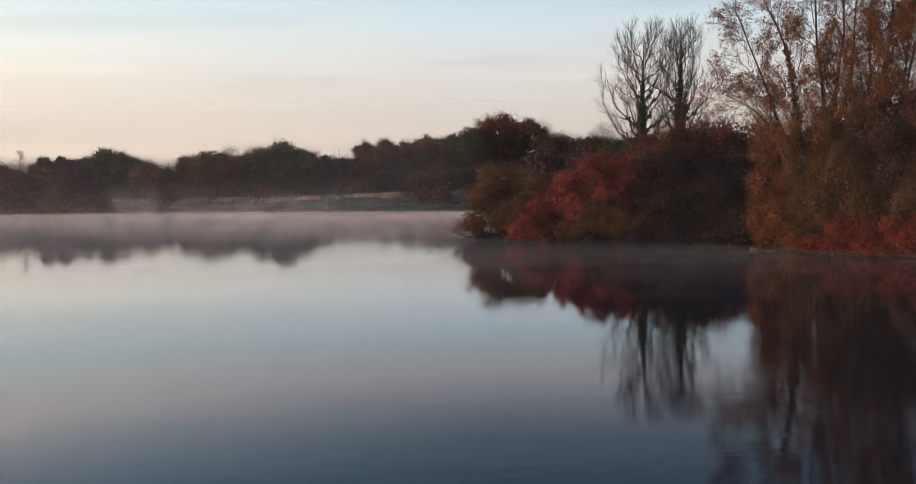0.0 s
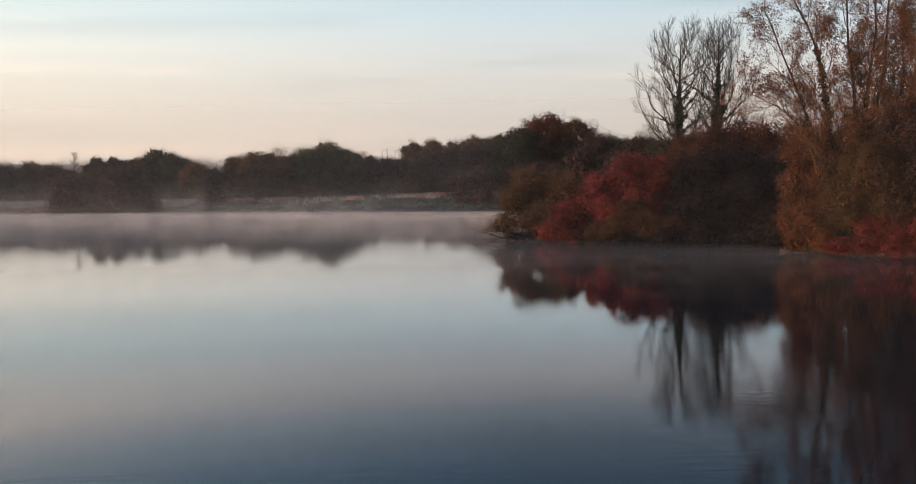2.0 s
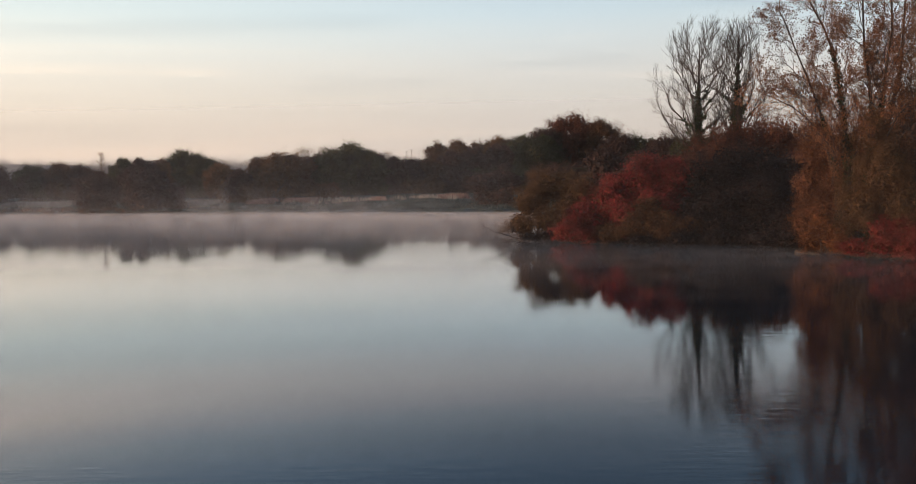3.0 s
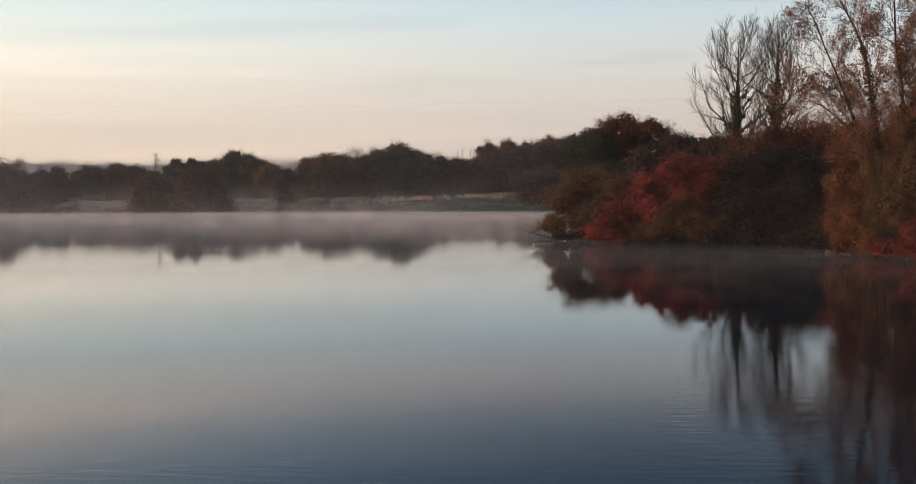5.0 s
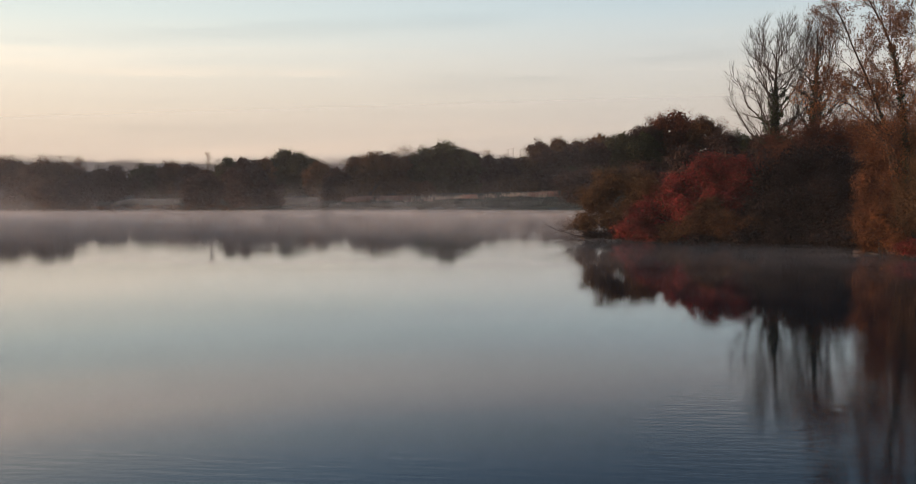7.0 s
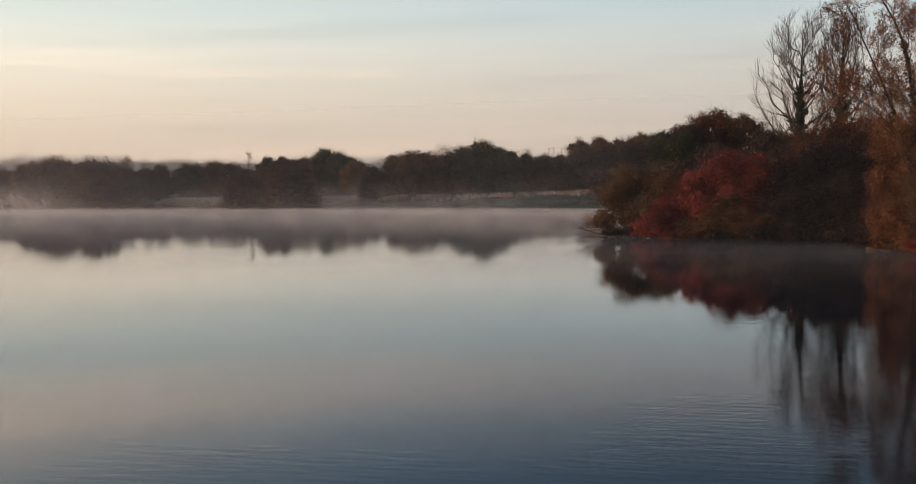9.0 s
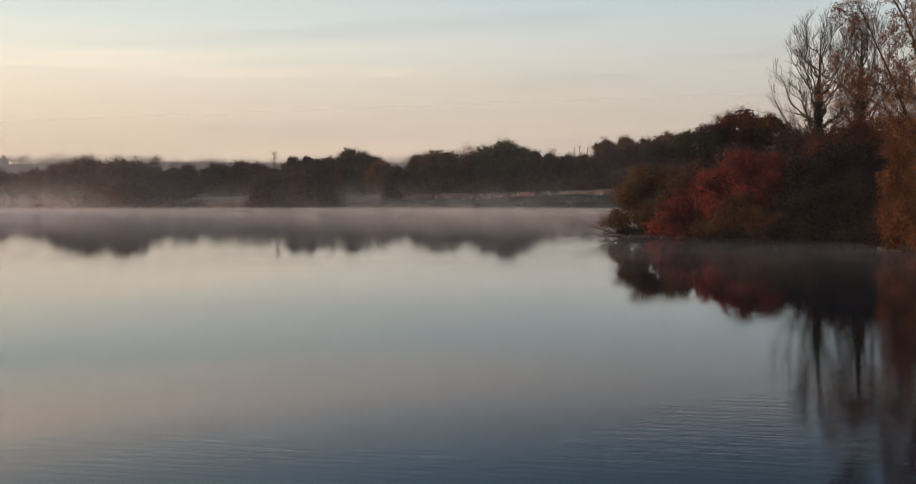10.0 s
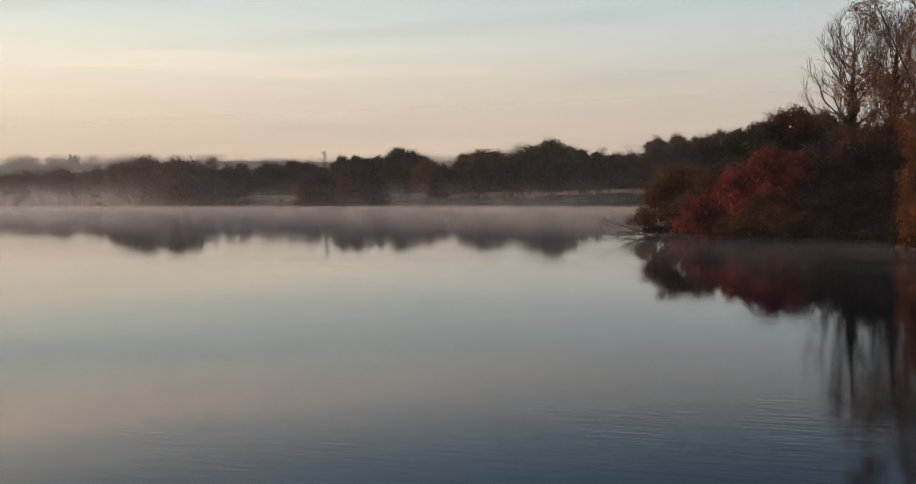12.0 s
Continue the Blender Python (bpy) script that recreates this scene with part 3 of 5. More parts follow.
def build_point():
    rng = np.random.default_rng(11)
    at = on_ground(14.5, 88.5)
    root = thing("red_bush", at, "large spreading bush with crimson autumn leaves overhanging the water", "bush")
    leafy(root, rng, local([(8.6, 86.2, 2.2, 2.0, 2.0, 1.7), (10.6, 86.8, 3.4, 2.2, 2.2, 2.0), (12.6, 87.6, 4.9, 2.4, 2.4, 2.1), (14.6, 88.4, 5.7, 2.4, 2.4, 2.1),
                            (16.8, 88.6, 5.4, 2.3, 2.3, 2.0), (11.6, 86.2, 1.9, 2.0), (14.4, 86.8, 3.4, 2.3), (8.0, 85.2, 0.9, 1.5, 1.4, 0.9), (6.6, 86.6, 0.9, 1.4, 1.2, 0.9)], at),
          90000, 0.094, RED, 5, 0.11, sprays=16, foot=1.2, loose=0.32, clump=9)
    at = on_ground(13.0, 85.6)
    root = thing("rust_bush", at, "low rust-brown leafy bush leaning over the water", "bush")
    leafy(root, rng, local([(10.4, 84.4, 0.9, 1.5, 1.2, 1.0), (12.6, 84.2, 1.5, 1.8, 1.4, 1.4), (15.0, 84.0, 1.5, 1.9, 1.5, 1.4), (17.2, 83.6, 1.3, 1.7, 1.4, 1.3), (13.8, 84.8, 2.9, 1.7, 1.4, 1.1)], at),
          46000, 0.072, UMBER, 4, 0.07, sprays=16, foot=0.8, loose=0.32, clump=8)
    at = on_ground(5.4, 92.0)
    root = thing("willow_bush", at, "olive-brown drooping willow bush at the end of the point", "bush")
    leafy(root, rng, local([(4.0, 91.0, 3.5, 2.3, 2.0, 1.9), (5.6, 91.8, 5.0, 2.2, 2.0, 1.8), (7.6, 92.2, 4.8, 2.0, 2.0, 1.7), (2.9, 89.3, 1.5, 1.8, 1.4, 1.2), (5.4, 88.9, 1.8, 2.0, 1.5, 1.4), (7.2, 89.8, 3.0, 1.7, 1.3, 1.6), (8.6, 89.8, 4.6, 1.9, 1.6, 1.7)], at),
          64000, 0.085, OLIVE, 4, 0.09, sprays=16, foot=0.9, droop=0.8, slim=0.35, loose=0.32, clump=8)
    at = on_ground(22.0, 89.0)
    root = thing("dark_thicket", at, "dense brown thicket with its deep shade put into the colour", "bush")
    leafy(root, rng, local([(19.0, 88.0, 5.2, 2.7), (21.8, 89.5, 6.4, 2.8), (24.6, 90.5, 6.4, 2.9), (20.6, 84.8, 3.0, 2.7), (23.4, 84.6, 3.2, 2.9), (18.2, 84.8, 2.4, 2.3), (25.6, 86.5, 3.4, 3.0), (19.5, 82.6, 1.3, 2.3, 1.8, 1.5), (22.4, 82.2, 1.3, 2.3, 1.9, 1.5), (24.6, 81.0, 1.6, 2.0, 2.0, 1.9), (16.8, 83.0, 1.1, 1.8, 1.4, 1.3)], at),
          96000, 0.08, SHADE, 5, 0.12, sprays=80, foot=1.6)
    # filler growth that closes gaps to bright sky; its shade is in the colour
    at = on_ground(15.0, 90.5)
    root = thing("bramble_bush", at, "bramble undergrowth added beneath the taller bushes, coloured dark for shade", "bush")
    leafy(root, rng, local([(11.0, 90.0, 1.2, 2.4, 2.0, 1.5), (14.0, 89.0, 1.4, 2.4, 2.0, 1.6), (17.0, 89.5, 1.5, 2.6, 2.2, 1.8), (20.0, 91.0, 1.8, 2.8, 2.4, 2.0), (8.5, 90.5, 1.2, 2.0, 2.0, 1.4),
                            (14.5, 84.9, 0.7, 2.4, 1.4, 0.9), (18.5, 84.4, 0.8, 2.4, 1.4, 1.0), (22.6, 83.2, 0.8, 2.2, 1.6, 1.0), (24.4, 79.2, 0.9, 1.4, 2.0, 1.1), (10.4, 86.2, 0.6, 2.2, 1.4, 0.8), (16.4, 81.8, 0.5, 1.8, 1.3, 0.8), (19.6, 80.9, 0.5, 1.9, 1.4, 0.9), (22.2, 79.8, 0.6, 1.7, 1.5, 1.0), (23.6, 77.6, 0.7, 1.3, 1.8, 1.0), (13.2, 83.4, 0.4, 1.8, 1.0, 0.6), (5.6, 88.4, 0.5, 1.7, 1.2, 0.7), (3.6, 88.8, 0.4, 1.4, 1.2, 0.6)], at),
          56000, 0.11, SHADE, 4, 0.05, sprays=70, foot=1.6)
    at = on_ground(28.0, 106.0)
    root = thing("russet_tree", at, "low russet tree behind the dark thicket", "tree")
    leafy(root, rng, local([(25.0, 104.0, 8.2, 3.0), (28.4, 104.5, 9.2, 3.0), (31.4, 105.0, 9.0, 3.2), (27.0, 104.0, 5.0, 3.2), (31.0, 104.0, 5.0, 3.2), (22.0, 104.0, 7.2, 2.8), (34.5, 104.5, 8.8, 3.2), (26.8, 103.5, 8.8, 2.6), (30.0, 103.6, 9.4, 2.6)], at),
          64000, 0.09, RUSSET, 4, 0.16, sprays=16, foot=1.0, loose=0.32, clump=8)


build_point()


def bare_tree(name, at, top, width, seed, label, ivy=0.62):
    """A tall leafless tree: a straight ivy-clad trunk, a wide fan of upswept limbs and fine twigs."""
    rng = np.random.default_rng(seed)
    root = thing(name, at, label, "tree", "bare trees on the point")
    trunk = limb(rng, (0, 0, -0.3), (0.0, 0, 1), top * 0.95, 0.44, 22, 0.010, 0.06, 0.05)
    n = len(trunk[0]) - 1
    limbs, subs, twigs = [], [], []
    for k in range(27):
        u = (k + rng.random()) / 27
        turn = 2.4 * k + rng.uniform(-0.5, 0.5)
        x = (0.30 + 0.60 * u) * n
        i = int(x)
        start = trunk[0][i] + (trunk[0][i + 1] - trunk[0][i]) * (x - i)
        side = np.array([math.cos(turn), math.sin(turn), 0.0])
        # the crown is widest at two thirds of its height and closes to a rounded top
        rise = min(0.47 + 0.56 * u ** 0.8, 0.99) * top * rng.uniform(0.95, 1.0)
        reach = 0.5 * width * math.sqrt(max(0.02, 1 - ((rise / top - 0.60) / 0.42) ** 2)) * rng.uniform(0.62, 1.02)
        goal = side * reach + np.array([trunk[0][-1][0] * 0.5, trunk[0][-1][1] * 0.5, rise])
        way = goal - start
        far = np.linalg.norm(way)
        lead = way / far + side * rng.uniform(0.25, 0.6) - np.array([0, 0, rng.uniform(0.05, 0.3)])
        f = np.linspace(0, 1, 11)[:, None]
        lead /= np.linalg.norm(lead)
        mid = start + lead * far * 0.5
        pts = start * (1 - f) ** 2 + mid * 2 * f * (1 - f) + goal * f ** 2
        pts[1:] += np.cumsum(rng.normal(0, 0.11, (10, 3)), 0)
        limbs.append((pts, (0.155 - 0.095 * u) * np.linspace(1, 0.10, 11)))
    for l in limbs:
        long = np.linalg.norm(l[0][-1] - l[0][0])
        forks = branch_off(rng, l, 5, 0.60, 0.42 * long + 0.4, 0.55, 7, low=0.2, bend=0.12, lift=0.12, shape=lambda f: 1.15 - 0.6 * f, least=0.030)
        subs += forks
        for b in [l] + forks:
            subs += branch_off(rng, b, 5, 0.58, 1.9, 0.55, 5, low=0.25, bend=0.12, lift=0.12, shape=lambda f: 1.1 - 0.5 * f, least=0.020)
    for l in subs:
        twigs += branch_off(rng, l, 3, 0.55, 0.9, 0.55, 3, low=0.25, bend=0.12, lift=0.10, least=0.0135)
    v, f = tubes([trunk], 9)
    mesh_object("trunk", v, f, BARK, root, smooth=True)
    for l in limbs:
        v, f = tubes([l], 6)
        mesh_object("limb", v, f, BARK, root, smooth=True)
    v, f = tubes(subs + twigs, 3)
    tagged(mesh_object("twigwork", v, f, BARK, root), kind="stuff")
    pts = trunk[0]
    pick = ivy * rng.random(13000) ** 1.1
    x = pick * n
    i = x.astype(int)
    c = pts[i] + (pts[i + 1] - pts[i]) * (x - i)[:, None]
    swell = 0.55 + 0.35 * np.sin(pick * 31 + seed) * np.sin(pick * 13)
    c += rng.normal(0, 1, c.shape) * np.array([0.92, 0.92, 0.3]) * (swell * (1.12 - 1.05 * pick / ivy))[:, None]
    for l in [l for l in limbs if l[0][0][2] < top * 0.62]:
        j = rng.integers(0, 4, 150)
        c = np.concatenate([c, l[0][j] + rng.normal(0, 0.16, (150, 3))])
    v, f = leaf_faces(rng, c, 0.17, 0.8)
    mesh_object("ivy", v, f, IVY, root, "dark green ivy climbing the trunk")
    return root


bare_tree("bare_tree", on_ground(22.6, 107.3), 21.2, 9.8, 21, "tall leafless tree with ivy on its lower trunk", 0.76)
bare_tree("bare_tree", on_ground(26.9, 107.0), 21.0, 7.6, 22, "tall leafless tree thickly clad in ivy beside its twin", 0.84)


def build_willow():
    """Several tall stems out of one stool, with thin rusty foliage above and a dense skirt below."""
    rng = np.random.default_rng(31)
    at = on_ground(27.5, 72.5)
    root = thing("willow", at, "tall many-stemmed willow with thin rusty autumn leaves", "tree")
    stems = []
    # each stem: where it stands and three points higher up
    for turns in (((26.6, 73.0), (25.6, 72.8, 8.6), (23.9, 72.5, 13.2), (21.9, 72.3, 17.8)),
                  ((26.4, 73.4), (25.4, 73.2, 8.0), (23.6, 73.0, 10.6), (20.6, 73.0, 12.0)),
                  ((26.9, 72.2), (26.3, 72.0, 9.0), (25.6, 72.0, 14.8), (22.9, 71.8, 20.6)),
                  ((27.6, 71.8), (27.9, 71.6, 10.0), (27.2, 71.4, 15.0), (26.8, 71.2, 21.5)),
                  ((27.9, 71.0), (28.3, 71.0, 10.6), (29.1, 71.0, 14.8), (29.2, 70.8, 22.5)),
                  ((28.6, 72.2), (29.3, 71.8, 10.0), (30.1, 71.2, 14.0), (30.2, 70.8, 22.0)),
                  ((30.0, 70.6), (30.8, 70.2, 11.0), (31.5, 70.0, 14.5), (33.6, 69.6, 19.5)),
                  ((30.6, 71.2), (31.4, 70.6, 11.0), (32.1, 70.2, 15.5), (31.8, 70.0, 22.0)),
                  ((32.4, 70.4), (33.0, 70.0, 10.5), (33.6, 69.4, 15.0), (34.4, 69.0, 21.0)),
                  ((31.2, 70.8), (32.2, 70.4, 9.0), (33.0, 70.2, 13.0), (33.2, 70.0, 20.0)),
                  ((29.4, 71.8), (30.4, 71.4, 9.0), (31.0, 71.2, 13.0), (30.8, 70.8, 21.0))):
        keys = np.array([(*turns[0], at[2] - 0.3), *turns[1:]], float) - np.array(at)
        f = np.linspace(0, 1, 15)
        knots = np.concatenate([[0], np.cumsum(np.linalg.norm(np.diff(keys, axis=0), axis=1))])
        pts = np.stack([np.interp(f * knots[-1], knots, keys[:, i]) for i in range(3)], -1)
        pts[1:-1] = (pts[:-2] + 2 * pts[1:-1] + pts[2:]) / 4
        pts[1:] += np.cumsum(rng.normal(0, 0.07, (14, 3)), 0)
        stems.append((pts, 0.0085 * knots[-1] * (1 - 0.9 * f) + 0.014))

    def form(f):
        return 1.25 - 0.75 * f

    limbs, subs, twigs = [], [], []
    for k, s in enumerate(stems):
        limbs += branch_off(rng, s, 20 if k < 2 else 24, 0.72, 4.3, 0.42, 8, low=0.26, bend=0.14, lift=0.08, shape=form, least=0.032)
    for l in limbs:
        subs += branch_off(rng, l, 10, 0.65, 1.9, 0.55, 4, low=0.18, bend=0.15, lift=0.05, least=0.018)
    for l in subs:
        twigs += branch_off(rng, l, 4, 0.7, 0.85, 0.6, 3, low=0.25, bend=0.16, lift=0.0, least=0.011)
    for l in stems:
        v, f = tubes([l], 9)
        mesh_object("stem", v, f, BARK, root, smooth=True)
    for l in limbs:
        v, f = tubes([l], 6)
        mesh_object("limb", v, f, BARK, root, smooth=True)
    v, f = tubes(subs + twigs, 3)
    tagged(mesh_object("twigwork", v, f, TWIG, root), kind="stuff")
    ends = np.concatenate([l[0][1:] for l in twigs])
    gaps = np.sin(ends[:, 0] * 1.9 + 0.7 * ends[:, 2]) * np.sin(ends[:, 2] * 1.3 + ends[:, 1] * 1.7)
    ends = ends[rng.random(len(ends)) < np.clip(0.95 + 0.25 * gaps - 0.010 * ends[:, 2], 0.4, 1)]
    ends = np.repeat(ends, 7, 0) + rng.normal(0, 0.14, (len(ends) * 7, 3))
    v, f = leaf_faces(rng, ends, 0.098, 0.5, 0.4)
    mesh_object("leaves", v, f, FAWN, root, "thin rusty leaves high on the twigs")
    # ivy in ragged sleeves on the middle stems
    c = []
    for s, reach, thick in ((stems[0], 0.55, 0.22), (stems[2], 0.72, 0.40), (stems[3], 0.5, 0.26), (stems[4], 0.55, 0.30), (stems[5], 0.5, 0.24), (stems[7], 0.5, 0.26)):
        pick = rng.random(3600) * reach
        x = pick * (len(s[0]) - 1)
        i = x.astype(int)
        swell = thick * (0.65 + 0.5 * np.sin(pick * 40) * np.sin(pick * 17 + 1)) * (1.1 - 0.7 * pick / reach)
        c.append(s[0][i] + (s[0][i + 1] - s[0][i]) * (x - i)[:, None] + rng.normal(0, 1, (3600, 3)) * swell[:, None])
    v, f = leaf_faces(rng, np.concatenate(c), 0.13, 0.8)
    mesh_object("ivy", v, f, IVY, root, "dark green ivy climbing the stems")

    def skirt(name, x, y, label, lobes, leaves, mat, size=0.16, foot=0.8):
        base = on_ground(x, y)
        r = thing(name, base, label, "bush", "bushes under the willow")
        leafy(r, rng, local(lobes, base), int(leaves * 4.2), size * 0.48, mat, 4, 0.07, sprays=16, foot=foot, loose=0.30, clump=7)

    skirt("autumn_bush", 25.4, 75.2, "upright rusty orange bush under the willow",
          [(24.4, 75.0, 2.4, 1.7, 1.7, 1.9), (24.8, 74.6, 5.2, 1.8, 1.8, 2.2), (25.4, 74.8, 8.0, 1.7, 1.7, 2.0), (26.6, 74.0, 4.2, 2.0, 2.0, 2.4), (27.0, 74.0, 7.2, 2.0, 2.0, 2.2)], 20000, RUST)
    skirt("autumn_bush", 28.4, 70.5, "broad yellow-brown bush under the willow",
          [(26.8, 70.4, 3.6, 1.9, 1.9, 2.4), (28.0, 69.6, 6.2, 2.0, 2.0, 2.6), (29.4, 69.0, 3.8, 2.2, 2.2, 2.6), (27.8, 70.4, 9.0, 1.6, 1.6, 2.0)], 15000, OLIVE)
    skirt("orange_bush", 24.8, 73.4, "bright orange bush at the water's edge", [(24.3, 73.0, 1.0, 1.1), (25.3, 71.8, 1.3, 1.2), (24.6, 72.4, 2.4, 0.9)], 5200, ORANGE, 0.14, 0.4)
    skirt("crimson_bush", 27.2, 68.8, "low crimson bush trailing into the water", [(25.9, 69.2, 0.7, 1.2, 1.0, 0.7), (27.4, 67.9, 0.9, 1.3, 1.0, 0.8), (29.0, 66.8, 0.9, 1.3, 1.0, 0.9), (27.6, 68.6, 2.0, 1.3, 1.1, 1.1), (29.0, 67.9, 1.9, 1.3, 1.1, 1.1)], 8000, BERRY, 0.14, 0.5)
    # dark brown leaves put the shade behind the willow into the colour
    skirt("shaded_bush", 32.8, 70.0, "tall bush behind the willow, coloured dark brown to look shaded", [(31.6, 69.6, 6.0, 2.6), (33.6, 69.4, 8.4, 2.6), (35.6, 69.0, 6.2, 2.8), (33.2, 68.0, 3.2, 2.8), (36.4, 68.0, 9.4, 2.8), (30.8, 69.6, 9.2, 2.2), (33.2, 69.2, 10.2, 2.2), (35.6, 69.0, 10.6, 2.4), (31.6, 69.2, 7.6, 2.4)], 17000, DUSK, 0.2)
    skirt("autumn_bush", 33.0, 66.4, "brown bush hanging over the bank", [(31.6, 66.2, 3.4, 1.9, 1.9, 2.2), (33.4, 65.6, 5.2, 2.1, 2.1, 2.2), (35.6, 64.6, 3.6, 2.4)], 11000, BROWN)
    skirt("scarlet_bush", 32.0, 63.8, "scarlet and orange bush on the bank", [(30.9, 64.6, 1.3, 1.3), (32.2, 63.4, 2.4, 1.6), (33.6, 61.8, 1.6, 1.7), (32.6, 62.6, 0.9, 1.4), (30.2, 66.0, 0.6, 1.4, 1.0, 0.8), (32.4, 65.2, 0.7, 1.6, 1.2, 0.9), (34.4, 66.4, 1.2, 2.0, 1.6, 1.3), (28.6, 67.6, 0.6, 1.4, 1.2, 0.8), (30.4, 66.4, 1.7, 1.4), (33.8, 65.0, 2.6, 1.5)], 15000, BERRY, 0.14, 0.6)


build_willow()


# ---------------------------------------------------------------- the far shore
LEAVES = {"green": GREEN, "brown": BROWN, "olive": OLIVE, "pale": PALE, "rust": RUSSET, "dusk": DUSK}
WORDS = {"green": "dark green", "brown": "brown autumn", "olive": "olive-brown", "pale": "pale fawn", "rust": "rusty red-brown", "dusk": "dark brown"}


def far_tree(x, y, top, width, leaf, seed, name="tree", lobes=8, size=0.22, group="trees beyond the meadow", where="beyond the frosty meadow"):
    rng = np.random.default_rng(seed)
    at = on_ground(x, y)
    root = thing(name, at, f"{WORDS[leaf]} rounded {name.replace('_', ' ')} {where}", "bush" if "bush" in name else "tree", group)
    fine = name in ("tree", "waterside_bush")
    leaves = int({"scrub_bush": 34, "wood_tree": 13}.get(name, 80) * width * (top - at[2]) + 1300)
    leafy(root, rng, random_lobes(rng, width, top - at[2], lobes, 0.12), leaves, 0.20 if fine else size, LEAVES[leaf], 3, 0.04 * width ** 0.8, twig=False, sprays=16 if fine else 90, foot=0.3,
          loose=0.24 if fine else 0.12, heart=0.40, clump=6 if fine else 0)
    return root


def spire_tree(x, y, top, width, leaf, seed):
    """A pointed evergreen with tiers of short boughs."""
    rng = np.random.default_rng(seed)
    at = on_ground(x, y)
    h = top - at[2]
    root = thing("conifer", at, f"small pointed {WORDS[leaf]} conifer above the far scrub", "tree", "trees beyond the meadow")
    stem = limb(rng, (0, 0, -0.3), (0.0, 0, 1), h + 0.2, 0.10, 10, 0.01, 0.05, 0.06)
    v, f = tubes([stem], 7)
    mesh_object("trunk", v, f, BARK, root, smooth=True)
    boughs = branch_off(rng, stem, 64, lambda f: 1.35 - 0.35 * f, 0.5 * width, 0.3, 4, low=0.15, bend=0.08, lift=0.03, shape=lambda f: 1.22 - f ** 2.2, least=0.010)
    v, f = tubes(boughs, 4)
    tagged(mesh_object("brushwood", v, f, BARK, root), kind="stuff")
    ends = np.concatenate([l[0][1:] for l in boughs])
    ends = np.repeat(ends, 10, 0) + rng.normal(0, 0.13, (len(ends) * 10, 3))
    v, f = leaf_faces(rng, ends, 0.10, 0.5)
    mesh_object("crown", v, f, LEAVES[leaf], root)


def thin_tree(x, y, top, width, leaf, seed):
    """A slight tree with open twigs and few leaves left."""
    rng = np.random.default_rng(seed)
    at = on_ground(x, y)
    h = top - at[2]
    root = thing("thin_tree", at, f"slender half-bare tree with {WORDS[leaf]} leaves", "tree", "trees beyond the meadow")
    lobes = random_lobes(rng, width, h, 9, 0.35)
    leafy(root, rng, lobes, int(44 * width * h + 700), 0.15, LEAVES[leaf], 2, 0.012 * h, sprays=60, foot=0.2, loose=0.24, heart=0)


def nearer(x, y, top, width, by=0.86):
    """The same outline against the sky from the camera's view, closer to the water."""
    return 8.5 + (x - 8.5) * by, y * by, 6.8 + (top - 6.8) * by, width * by


